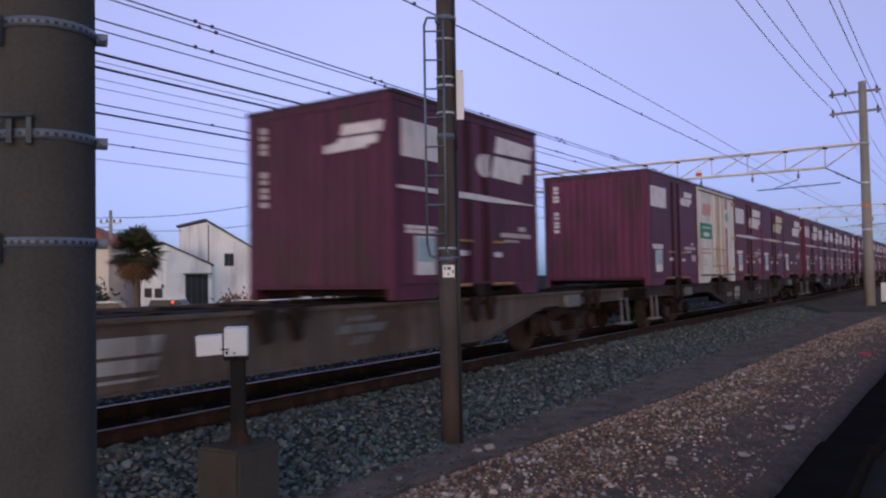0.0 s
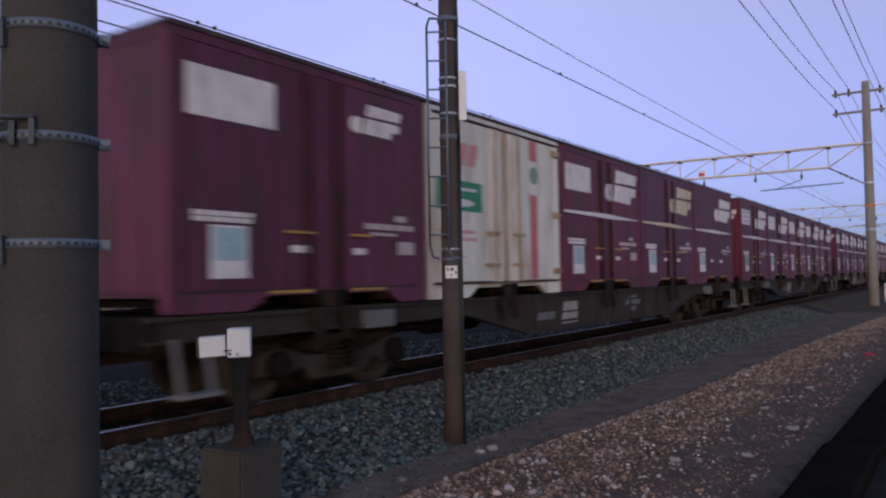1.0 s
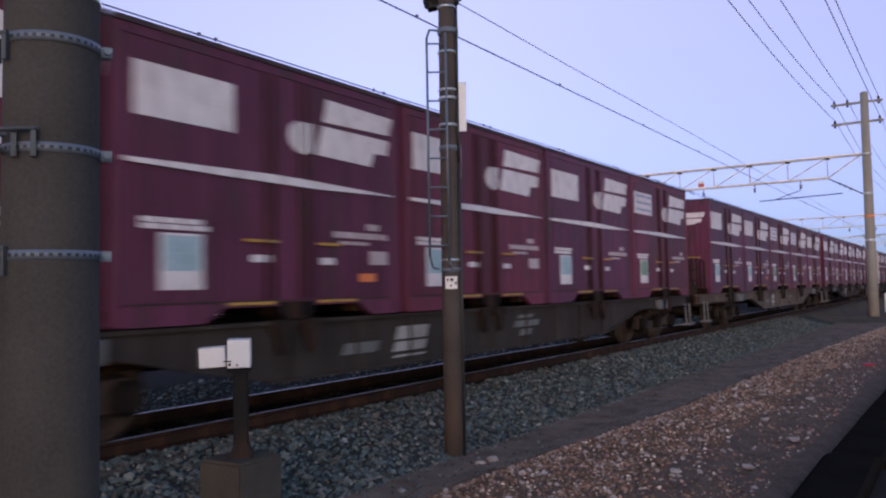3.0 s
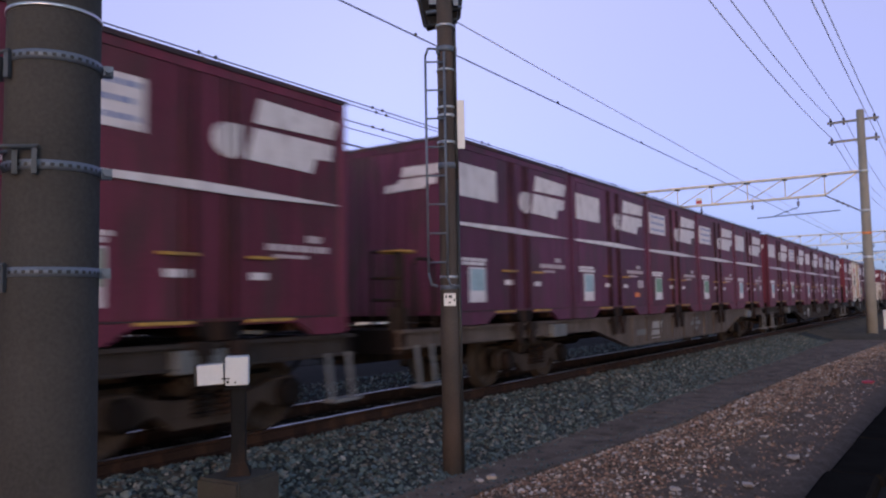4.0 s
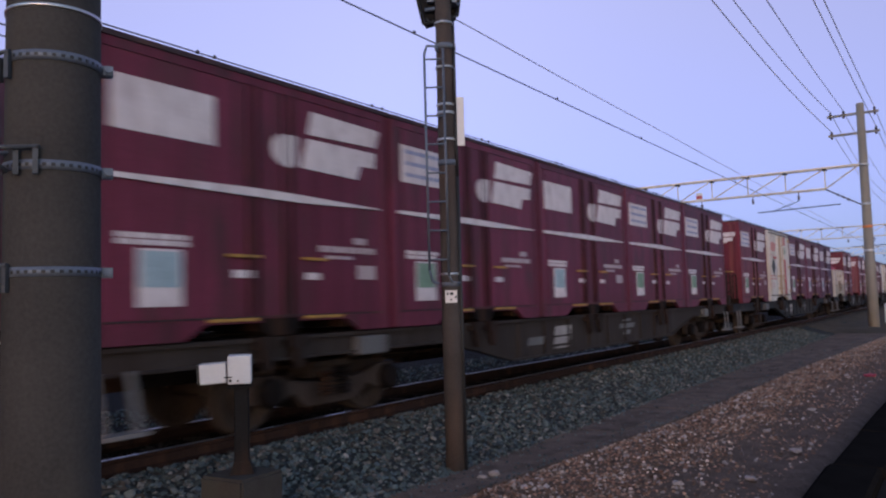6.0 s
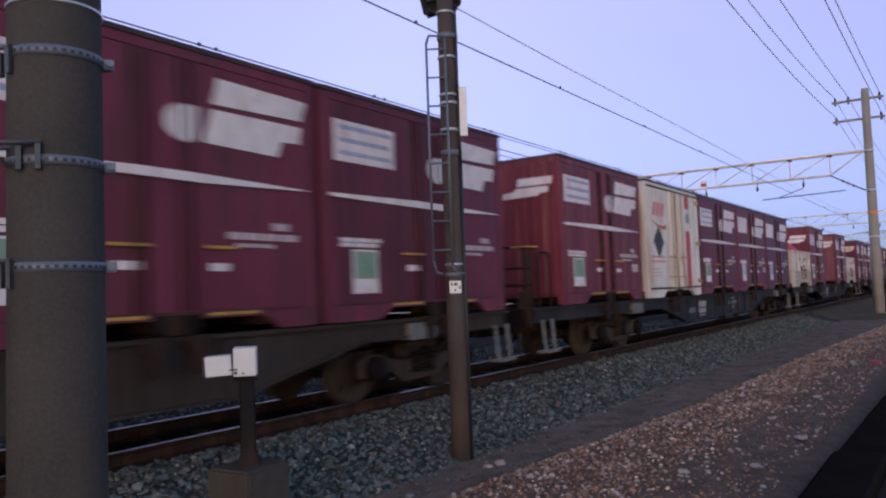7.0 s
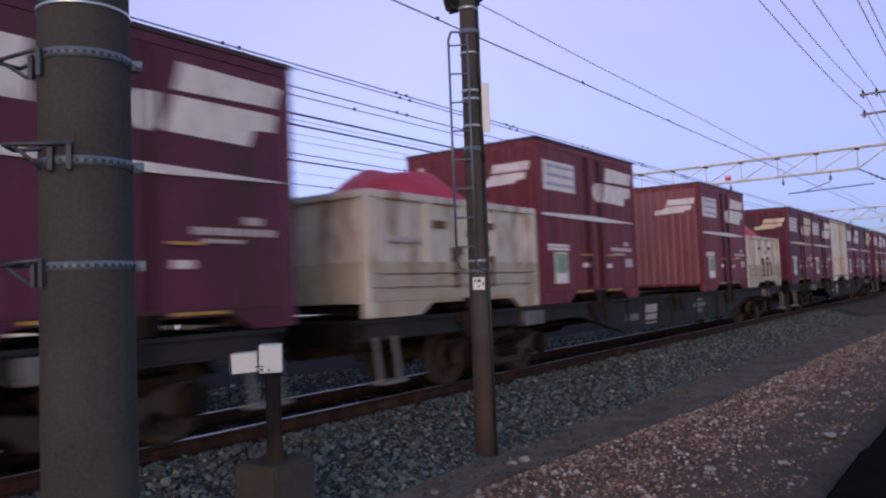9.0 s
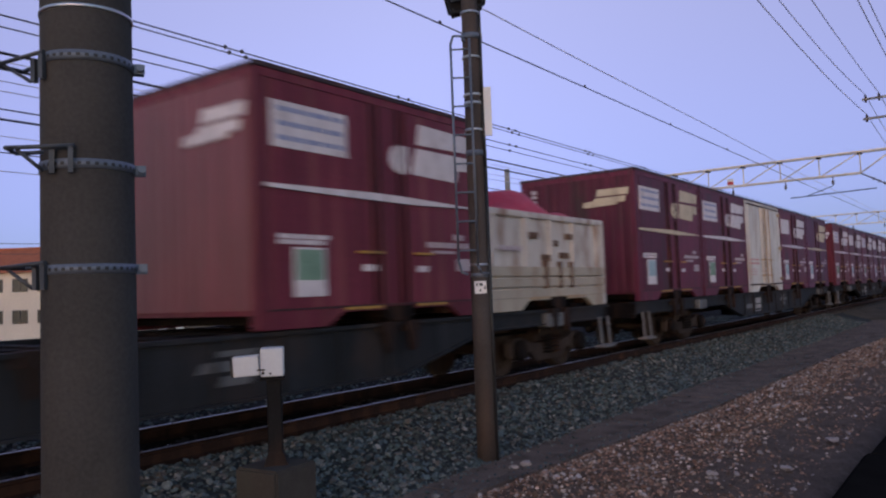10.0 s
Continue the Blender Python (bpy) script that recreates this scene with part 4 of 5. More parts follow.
            bars += [((x0 + 0.32, y, DECK - 0.05), (x0 + 0.32, y, DECK + 0.78)), ((x0 + 0.32, y, DECK + 0.78), (x0 + 0.38, y, DECK + 0.86)), ((x0 + 0.38, y, DECK + 0.86), (x0 + 0.68, y, DECK + 0.86)),
                     ((x0 + 0.68, y, DECK + 0.86), (x0 + 0.74, y, DECK + 0.78)), ((x0 + 0.74, y, DECK + 0.78), (x0 + 0.74, y, DECK - 0.05))]
        bm = bmesh.new()
        rod(bm, (x0 + 0.22, -0.95, DECK - 0.03), (x0 + 0.22, -0.95, DECK + 0.93), 0.045, sides=10)
        box(bm, x0 + 0.13, x0 + 0.31, -1.04, -0.86, DECK - 0.03, DECK + 0.25)
        post = part("brake_post", bm, "frame_steel", c, "dusty brake column")
        bm = bmesh.new()
        for k in range(20):
            t0, t1 = 2 * math.pi * k / 20, 2 * math.pi * (k + 1) / 20
            rod(bm, (x0 + 0.22 + 0.21 * math.cos(t0), -0.95 + 0.21 * math.sin(t0), DECK + 0.94), (x0 + 0.22 + 0.21 * math.cos(t1), -0.95 + 0.21 * math.sin(t1), DECK + 0.94), 0.016, sides=6, caps=False)
        for t0 in (0.4, 2.5, 4.6):
            rod(bm, (x0 + 0.22, -0.95, DECK + 0.93), (x0 + 0.22 + 0.21 * math.cos(t0), -0.95 + 0.21 * math.sin(t0), DECK + 0.94), 0.012, sides=6)
        part("brake_wheel", bm, "yellow", post, "worn yellow handwheel")
        for p, q in bars:
            bm = bmesh.new()
            rod(bm, p, q, 0.022, sides=8)
            part("railing_bar", bm, "bogie", c, "dark bar of the end railing")
        bm = bmesh.new()
        box(bm, x0 + 0.02, x0 + 0.8, -1.1, 1.1, DECK - 0.05, DECK - 0.015)
        part("platform", bm, "under", c)
    # bogies
    for bx in (a, b):
        bm = bmesh.new()
        for sy in (-1, 1):
            y = sy * 0.86
            top_line = [(-1.16, 0.50), (-1.05, 0.57), (-0.80, 0.57), (-0.62, 0.50), (-0.36, 0.46), (0.36, 0.46), (0.62, 0.50), (0.80, 0.57), (1.05, 0.57), (1.16, 0.50)]
            low_line = [(1.16, 0.30), (0.76, 0.28), (0.60, 0.36), (0.40, 0.20), (-0.40, 0.20), (-0.60, 0.36), (-0.76, 0.28), (-1.16, 0.30)]
            prism(bm, [(bx + px, pz) for px, pz in top_line + low_line], y - 0.06, y + 0.06)
            box(bm, bx - 0.30, bx + 0.30, y - 0.05, y + 0.05, 0.60, 0.67)
        box(bm, bx - 0.2, bx + 0.2, -0.78, 0.78, 0.47, 0.66)
        soften(bm, 0.012)
        bogie = part("bogie", bm, "frame_steel", c, "dusty cast steel bogie frame")
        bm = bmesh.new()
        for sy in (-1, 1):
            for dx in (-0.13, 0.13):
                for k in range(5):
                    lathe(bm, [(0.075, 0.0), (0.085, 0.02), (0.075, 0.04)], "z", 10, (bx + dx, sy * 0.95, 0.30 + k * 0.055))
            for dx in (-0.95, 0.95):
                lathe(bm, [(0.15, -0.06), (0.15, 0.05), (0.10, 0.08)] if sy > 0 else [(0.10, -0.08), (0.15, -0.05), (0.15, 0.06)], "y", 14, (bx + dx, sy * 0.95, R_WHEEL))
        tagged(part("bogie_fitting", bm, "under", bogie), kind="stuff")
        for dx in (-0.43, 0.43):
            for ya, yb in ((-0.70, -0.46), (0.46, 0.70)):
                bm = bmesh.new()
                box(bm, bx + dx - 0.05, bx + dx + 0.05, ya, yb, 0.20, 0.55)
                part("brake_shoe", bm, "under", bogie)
    for bx in (a, b):
        for dx in (-0.95, 0.95):
            bm = bmesh.new()
            for sy in (-1, 1):
                s = sy
                prof = [(0.07, 0.62), (0.19, 0.62), (0.20, 0.55), (0.33, 0.53), (0.35, 0.62), (0.403, 0.615), (0.405, 0.52), (0.43, 0.505), (0.43, 0.48), (0.36, 0.478), (0.34, 0.52), (0.07, 0.50)]
                lathe(bm, [(r, s * h) for r, h in prof], "y", 24)
            rod(bm, (0, -0.62, 0), (0, 0.62, 0), 0.075, sides=10)
            for sy in (-1, 1):
                for k in range(4):
                    t = math.pi / 2 * k
                    rod(bm, (0.26 * math.cos(t), sy * 0.545, 0.26 * math.sin(t)), (0.26 * math.cos(t), sy * 0.575, 0.26 * math.sin(t)), 0.03, sides=6)
            w = part("wheelset", bm, "frame_steel", c, "worn steel wheels on their axle")
            w.matrix_basis = pose(bx + dx, 0, R_WHEEL)
    return c


# the kinds of container, built once each, parked out of the way until copied
KINDS = {
    "m": freight_container("maroon", 1, "white", "poster"),
    "t": freight_container("maroon", 2, "printed", "poster_green"),
    "p": freight_container("purple", 4, "white", "poster", label="purple-brown steel freight container with a white stripe on a flat wagon"),
    "o": freight_container("purple", 5, "white", "poster", orange=True, label="purple-brown steel freight container with an orange sticker"),
    "r": freight_container("red", 7, "printed", "poster_green", label="red-brown steel freight container with rust-streaked ribbed end"),
    "f": freight_container("red", 9, "printed", "poster_green", label="red-brown steel freight container with a glossy end wall, sky glare painted in", end_paint="paled"),
    "y": freight_container("purple", 8, "", "poster", logo="cream", label="purple-brown steel freight container with faded cream emblem"),
    "n": freight_container("maroon", 10, "", "poster", doors=False, label="smooth maroon steel freight container without door bars"),
    "c": freight_container("maroon", 13, "printed", "poster", logo="cream", label="maroon steel freight container with yellowed emblem"),
    "x": plain_container(),
    "g": reefer_container("green"),
    "s": reefer_container("swoosh"),
    "b": reefer_container("bare"),
    "l": open_container(),
}
# where its first slot starts at the clip's start, its five slots, and the wagon:
# sill paint, front overhang, end railing, shift of the bogies, ends of the deep part of the sill
TRAIN = [
    (-4.30, "...p.", ("sill_beige", 0.15, False, 0.2, 6.2, 13.6)),
    (16.01, "xgmyn", ("sill_brown", 0.15, False, 0.1, 6.5, 13.5)),
    (36.04, "tompt", ("sill_brown", 0.15, False, 0.8, 5.6, 13.9)),
    (56.99, "pottm", ("sill_beige", 1.0, True, 0.5, 6.5, 13.9)),
    (76.91, "mtmtt", ("sill_brown", 0.15, False, 0.7, 6.7, 14.1)),
    (97.74, "r=stmp", ("sill_grey", 1.0, True, 0.7, 6.7, 13.4)),
    (118.00, "lr.fl", ("sill_grey", 0.15, False, 0.85, 6.9, 13.5)),
    (138.41, "ctbmy", ("sill_grey", 0.15, False, 0.9, 7.1, 14.2)),
    (158.85, "rmtpm", ("sill_grey", 0.15, False, 0.8, 6.9, 14.0)),
    (179.25, "mtpmo", ("sill_brown", 0.15, False, 0.8, 6.9, 14.0)),
]
CARRIED = []        # each keyed thing with its own start
WHEELS = []
used = set()


def place(kinds, key, m):
    if key in used:
        ob = copy_thing(kinds[key], m)
    else:
        ob = kinds[key]
        ob.matrix_basis = m
        used.add(key)
    CARRIED.append((ob, m))
    return ob


for start, slots, build in TRAIN:
    wagon = flat_wagon(*build)
    wagon.matrix_basis = pose(start, RAIL_Y, 0)
    CARRIED.append((wagon, wagon.matrix_basis.copy()))
    WHEELS += [(w, w.matrix_basis.translation.x) for w in wagon.children if w.name.startswith("wheelset")]
    loose = 0.30 if "=" in slots else 0.0
    for k, key in enumerate(slots.replace("=", "")):
        if key != ".":
            place(KINDS, key, pose(start + 3.80 * k + L / 2 + (loose if k else 0.0), RAIL_Y, DECK + 0.004))


# ---------------------------------------------------------------- things beside the track
def near_pole():
    c = thing("concrete_pole", "thick grey concrete pole with perforated steel bands and bracket steps", "pole", "poles of the line")
    c.matrix_basis = pose(1.739, 3.166, 0, 0, 0, -29.1)
    bm = bmesh.new()
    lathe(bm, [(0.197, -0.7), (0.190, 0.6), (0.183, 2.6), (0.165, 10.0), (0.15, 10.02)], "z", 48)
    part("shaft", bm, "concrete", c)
    for z in (1.43, 1.862, 2.314):
        bm = bmesh.new()
        r = 0.1905
        lathe(bm, [(r - 0.01, z - 0.020), (r, z - 0.020), (r, z + 0.020), (r - 0.01, z + 0.020)], "z", 48)
        band = part("band", bm, "zinc", c, "galvanised perforated band")
        bm = bmesh.new()
        for k in range(36):
            t = 2 * math.pi * k / 36
            m = Matrix.Rotation(t, 3, "Z")
            v = [bm.verts.new(m @ Vector((r + 0.0006, y, z + dz))) for y, dz in ((-0.008, -0.007), (0.008, -0.007), (0.008, 0.007), (-0.008, 0.007))]
            bm.faces.new(v)
        tagged(part("slot_row", bm, "black", band), kind="stuff")
        bm = bmesh.new()
        box(bm, 0.188, 0.232, -0.035, -0.026, z - 0.022, z + 0.022)
        box(bm, 0.188, 0.232, 0.002, 0.011, z - 0.022, z + 0.022)
        rod(bm, (0.212, -0.055, z), (0.212, 0.03, z), 0.010, sides=8)
        rod(bm, (0.212, -0.06, z), (0.212, -0.045, z), 0.017, sides=6)
        part("clamp_bolt", bm, "zinc", band, "bolted clamp")
    bm = bmesh.new()
    lathe(bm, [(0.180, 2.515), (0.189, 2.515), (0.189, 2.53), (0.180, 2.53)], "z", 40)
    part("strap", bm, "bright", c, "bright thin steel strap")
    for z, x0 in ((1.43, -0.33), (1.90, -0.30), (2.30, -0.34)):
        bm = bmesh.new()
        y = -0.14
        rod(bm, (x0, y, z + 0.02), (-0.05, y - 0.06, z + 0.03), 0.009, sides=8)
        rod(bm, (x0, y, z + 0.02), (x0 + 0.03, y + 0.12, z + 0.02), 0.009, sides=8)
        rod(bm, (x0 + 0.03, y + 0.12, z + 0.02), (-0.14, y + 0.05, z + 0.02), 0.009, sides=8)
        rod(bm, (x0 + 0.04, y, z + 0.015), (-0.165, y, z - 0.07), 0.008, sides=8)
        box(bm, -0.145, -0.125, y - 0.025, y + 0.0, z - 0.08, z + 0.02)
        box(bm, -0.075, -0.055, y - 0.062, y - 0.04, z - 0.08, z + 0.03)
        step = part("step_bracket", bm, "bracket", c, "small steel step bracket")
        step.matrix_basis = pose(0, 0, 0, 0, 0, 0 if z == 1.90 else -38)
    crossarms(c)
    return c


def crossarms(c):
    """Two timber-coloured arms with pin insulators near the top of a pole."""
    for z, offs in ((9.52, (-1.25, -0.70, 0.58)), (8.60, (-1.25, 0.60))):
        bm = bmesh.new()
        box(bm, -0.05, 0.05, -0.75, 1.40, z - 0.05, z + 0.05)
        soften(bm, 0.008)
        arm = part("crossarm", bm, "concrete_pale", c, "pale crossarm")
        arm.matrix_basis = Matrix.Rotation(-c.matrix_basis.to_euler().z, 4, "Z")
        for y in offs:
            bm = bmesh.new()
            lathe(bm, [(0.02, -0.16), (0.05, -0.14), (0.05, -0.06), (0.02, -0.05), (0.02, 0.05), (0.06, 0.06), (0.045, 0.13), (0.06, 0.14), (0.03, 0.22)], "z", 10, (0, -y, z))
            part("insulator", bm, "insulator", arm, "brown porcelain insulator")


near_pole()


def far_pole(x, y, z0, lit=True):
    c = thing("concrete_pole", "tall pale concrete pole carrying crossarms and a gantry", "pole", "poles of the line")
    c.matrix_basis = pose(x, y, 0)
    bm = bmesh.new()
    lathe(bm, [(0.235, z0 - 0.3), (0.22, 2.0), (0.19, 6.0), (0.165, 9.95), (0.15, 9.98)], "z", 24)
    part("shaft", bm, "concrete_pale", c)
    for z, m in ((7.08, "bright"), (5.25, "bright"), (3.1, "bright"), (4.2, "orange")):
        bm = bmesh.new()
        r = 0.215
        lathe(bm, [(r - 0.03, z - 0.05), (r, z - 0.05), (r, z + 0.05), (r - 0.03, z + 0.05)], "z", 24)
        part("band", bm, m, c, "steel band")
    crossarms(c)
    return c


for k, (x, y) in enumerate(((40.2, 3.46), (78.6, 3.7), (117.0, 3.9))):
    far_pole(x, y, -0.6)


def gantry(x, y0, y1):
    c = thing("gantry", "pale lattice steel gantry spanning the tracks", "gantry", "gantries over the line")
    c.matrix_basis = pose(x, 0, 0)
    top, low = 7.10, 6.12
    bm = bmesh.new()
    for dx in (-0.16, 0.16):
        box(bm, dx - 0.04, dx + 0.04, y0 + 0.2, y1, top - 0.04, top + 0.04)
    part("upper_chord", bm, "truss", c)
    bm = bmesh.new()
    for dx in (-0.16, 0.16):
        box(bm, dx - 0.035, dx + 0.035, y0 + 1.65, y1 - 1.65, low - 0.035, low + 0.035)
    part("lower_chord", bm, "truss", c)
    n = 10
    ys = [y0 + 1.65 + k * (y1 - y0 - 3.3) / n for k in range(n + 1)]
    for k, y in enumerate(ys):
        bm = bmesh.new()
        rod(bm, (0, y, low), (0, y, top), 0.028, sides=6)
        part("strut", bm, "truss", c)
        if k < n:
            bm = bmesh.new()
            a, b = (ys[k], ys[k + 1]) if k < n / 2 else (ys[k + 1], ys[k])
            rod(bm, (0, a, top), (0, b, low), 0.028, sides=6)
            part("diagonal", bm, "truss", c)
        bm = bmesh.new()
        box(bm, -0.19, 0.19, y - 0.09, y + 0.09, top - 0.10, top - 0.04)
        part("gusset", bm, "iron", c)
    for ya, yb in ((ys[0], y0 + 0.2), (ys[-1], y1 - 0.1)):
        bm = bmesh.new()
        rod(bm, (0, ya, low), (0, yb, top), 0.032, sides=6)
        part("end_brace", bm, "truss", c)
    bm = bmesh.new()
    rod(bm, (0, ys[0], low - 0.02), (0, y0 + 0.2, 5.25), 0.03, sides=6)
    for f in (0.35, 0.5, 0.65):
        yy, zz = ys[0] + f * (y0 + 0.2 - ys[0]), low - 0.02 + f * (5.25 - low)
        lathe(bm, [(0.04, -0.05), (0.075, 0.0), (0.04, 0.05)], "y", 8, (0, yy, zz))
    part("stay", bm, "insulator", c, "stay with insulators")
    for y in (6.3, 8.4, 10.9, 14.0):
        bm = bmesh.new()
        rod(bm, (0, y, low), (0, y, low - 0.45), 0.02, sides=6)
        lathe(bm, [(0.03, -0.40), (0.08, -0.36), (0.03, -0.30), (0.08, -0.25), (0.03, -0.20)], "z", 8, (0, y, low))
        part("hanger", bm, "insulator", c, "hanging insulator")
    bm = bmesh.new()
    rod(bm, (0.0, 4.5, 5.35), (0.0, 8.2, 5.25), 0.025, sides=6)
    rod(bm, (0.0, 6.3, 5.65), (0.0, 7.4, 5.30), 0.018, sides=6)
    part("registration_arm", bm, "iron", c)
    bm = bmesh.new()
    lathe(bm, [(0.2, -1.8), (0.18, 4.0), (0.16, 8.7)], "z", 16, (0, y1, 0))
    part("far_post", bm, "concrete_pale", c)
    return c


gantry(40.2, 3.46, 24.26)
gantry(78.6, 3.7, 24.4)
gantry(117.0, 3.9, 24.6)


def gantry_board():
    c = thing("signal_board", "small red and white board on the gantry", "sign")
    c.matrix_basis = pose(39.98, 10.95, 6.0)
    bm = bmesh.new()
    box(bm, -0.02, 0.025, -0.15, 0.15, 0.06, 0.50)
    part("board", bm, "plate_white", c)
    bm = bmesh.new()
    box(bm, -0.026, -0.018, -0.15, 0.15, 0.20, 0.36)
    part("red_band", bm, "red_mark", c)


gantry_board()


def mid_pole():
    c = thing("signal_pole", "slim brown concrete pole with a steel ladder and a lamp housing", "pole")
    c.matrix_basis = pose(6.79, 4.50, 0, 0, 0, -56.4)
    bm = bmesh.new()
    lathe(bm, [(0.103, -0.62), (0.100, 1.0), (0.090, 3.4), (0.083, 5.4), (0.07, 5.42)], "z", 28)
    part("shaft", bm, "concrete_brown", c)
    for z, m, h in ((4.28, "bright", 0.012), (4.02, "zinc", 0.03), (3.79, "bright", 0.012), (3.38, "bright", 0.012), (3.29, "bright", 0.015), (3.00, "bright", 0.014), (2.75, "zinc", 0.03), (1.56, "bright", 0.012), (1.45, "zinc", 0.022)):
        bm = bmesh.new()
        r = 0.1005
        lathe(bm, [(r - 0.015, z - h), (r, z - h), (r, z + h), (r - 0.015, z + h)], "z", 28)
        if m == "zinc":
            box(bm, 0.085, 0.125, -0.03, 0.03, z - h, z + h)
        part("band", bm, m, c, "steel band")
    bm = bmesh.new()
    xs, y = (-0.215, -0.015), -0.135
    rod(bm, (xs[0], y, 1.60), (xs[0], y, 3.91), 0.013, sides=8)
    rod(bm, (xs[1], y, 1.55), (xs[1], y, 3.97), 0.013, sides=8)
    for a, b in (((xs[0], y, 3.91), (xs[0] + 0.03, y, 4.0)), ((xs[0] + 0.03, y, 4.0), (-0.10, y + 0.02, 4.0)), ((-0.10, y + 0.02, 4.0), (-0.06, -0.08, 3.95)),
                 ((xs[0], y, 1.60), (xs[0] + 0.03, y, 1.48)), ((xs[0] + 0.03, y, 1.48), (-0.12, y + 0.02, 1.46)), ((xs[1], y, 1.55), (xs[1] + 0.03, y + 0.03, 1.47)), ((xs[1] + 0.03, y + 0.03, 1.47), (0.10, -0.06, 1.46))):
        rod(bm, a, b, 0.013, sides=8)
    ladder = part("ladder", bm, "zinc", c, "galvanised ladder")
    for k in range(8):
        bm = bmesh.new()
        z = 1.71 + k * 0.306
        rod(bm, (xs[0], y, z), (xs[1], y, z), 0.010, sides=8)
        part("rung", bm, "zinc", ladder)
    bm = bmesh.new()
    for p, q in (((0.108, -0.03, -0.5), (0.105, -0.03, 2.6)), ((0.105, -0.03, 2.6), (0.098, -0.03, 3.35)), ((0.098, -0.03, 3.35), (0.10, -0.02, 4.0)), ((0.10, -0.02, 4.0), (0.10, 0.05, 4.35))):
        rod(bm, p, q, 0.019, sides=8)
    part("cable", bm, "black", c, "black cable")
    bm = bmesh.new()
    box(bm, 0.115, 0.195, -0.045, -0.030, 2.93, 3.46)
    soften(bm, 0.004)
    part("plate", bm, "plate_white", c, "narrow white plate")
    bm = bmesh.new()
    box(bm, -0.06, 0.065, -0.112, -0.104, 1.255, 1.385)
    label = part("label_plate", bm, "plate_white", c, "small white label")
    bm = bmesh.new()
    for x0, z0, w, h in ((-0.045, 1.335, 0.02, 0.03), (-0.01, 1.335, 0.035, 0.03), (0.04, 1.30, 0.016, 0.03), (-0.01, 1.28, 0.02, 0.018)):
        box(bm, x0, x0 + w, -0.115, -0.111, z0, z0 + h)
    part("label_marks", bm, "black_mark", label)
    # lamp housing, seen from behind
    bm = bmesh.new()
    prism(bm, [(-0.20, 4.34), (0.14, 4.42), (0.22, 5.02), (-0.34, 4.96)], 0.10, 0.30)
    soften(bm, 0.01)
    housing = part("lamp_housing", bm, "iron", c, "dark lamp housing seen from behind")
    bm = bmesh.new()
    for a, b in (((-0.36, 4.98), (-0.22, 4.32)), ((-0.22, 4.32), (0.16, 4.41)), ((0.16, 4.41), (0.24, 5.04))):
        rod(bm, (a[0], 0.095, a[1]), (b[0], 0.095, b[1]), 0.016, sides=6)
    part("housing_rim", bm, "black", housing)
    bm = bmesh.new()
    box(bm, -0.17, -0.07, 0.03, 0.10, 4.55, 4.85)
    box(bm, 0.10, 0.15, -0.05, 0.10, 4.50, 4.60)
    rod(bm, (-0.20, 0.05, 4.46), (0.19, 0.05, 4.52), 0.022, sides=8)
    part("fitting", bm, "zinc", housing, "galvanised fitting")
    bm = bmesh.new()
    pts = [(-0.12 + 0.06 * math.cos(t), 0.03, 4.36 + 0.05 * math.sin(t)) for t in np.linspace(math.pi, 2 * math.pi, 7)]
    for p, q in zip(pts, pts[1:]):
        rod(bm, p, q, 0.012, sides=6)
    part("cable_loop", bm, "black", housing)


mid_pole()


def trackside_box():
    c = thing("trackside_box", "white metal detector box on a dark post and concrete block", "signal box")
    c.matrix_basis = pose(4.05, 4.65, 0, 0, 0, -44.0)
    bm = bmesh.new()
    box(bm, -0.055, 0.06, -0.055, 0.055, 0.0, 0.66)
    soften(bm, 0.012)
    post = part("post", bm, "iron", c, "dark iron post")
    bm = bmesh.new()
    prism(bm, [(-0.09, 0.0), (0.095, 0.0), (0.06, 0.10), (-0.055, 0.10)], -0.06, 0.06)
    part("gusset", bm, "iron", post)
    bm = bmesh.new()
    box(bm, -0.10, 0.085, -0.09, 0.08, 0.655, 0.668)
    part("bracket", bm, "iron", c)
    bm = bmesh.new()
    box(bm, -0.262, -0.065, -0.075, 0.075, 0.715, 0.868)
    soften(bm, 0.006)
    hood = part("hood", bm, "box_white", c, "white enamelled hood")
    hood.matrix_basis = pose(0, 0, -0.012, 0, -3.0, 0)
    bm = bmesh.new()
    box(bm, -0.280, -0.261, -0.074, 0.074, 0.718, 0.865)
    part("lens_face", bm, "black", hood)
    bm = bmesh.new()
    box(bm, -0.095, 0.080, -0.10, 0.09, 0.685, 0.903)
    soften(bm, 0.008)
    case = part("case", bm, "box_white", c, "white enamelled case")
    bm = bmesh.new()
    rod(bm, (-0.075, -0.104, 0.715), (-0.075, -0.094, 0.715), 0.012, sides=8)
    box(bm, -0.12, -0.06, -0.104, -0.095, 0.735, 0.745)
    rod(bm, (-0.02, -0.105, 0.71), (-0.02, -0.095, 0.71), 0.008, sides=8)
    part("latch", bm, "iron", case)
    bm = bmesh.new()
    box(bm, -0.225, 0.225, -0.22, 0.22, -0.75, 0.0)
    soften(bm, 0.02, 2)
    block = part("block", bm, "plinth", c, "weathered concrete block")
    block.matrix_basis = pose(0.0, 0.03, 0, 0, 0, 44 + 4)


trackside_box()


def debris():
    """A few large stones, a stick and a dark bag on the verge."""
    rnd = random.Random(21)
    for x, y, z, s, m in ((6.75, 4.02, -0.47, 0.075, "pebble_pale"), (6.60, 4.06, -0.475, 0.05, "pebble_pale"), (5.35, 4.1, -0.475, 0.05, "stone"), (9.2, 1.62, -0.46, 0.07, "pebble_pale"),
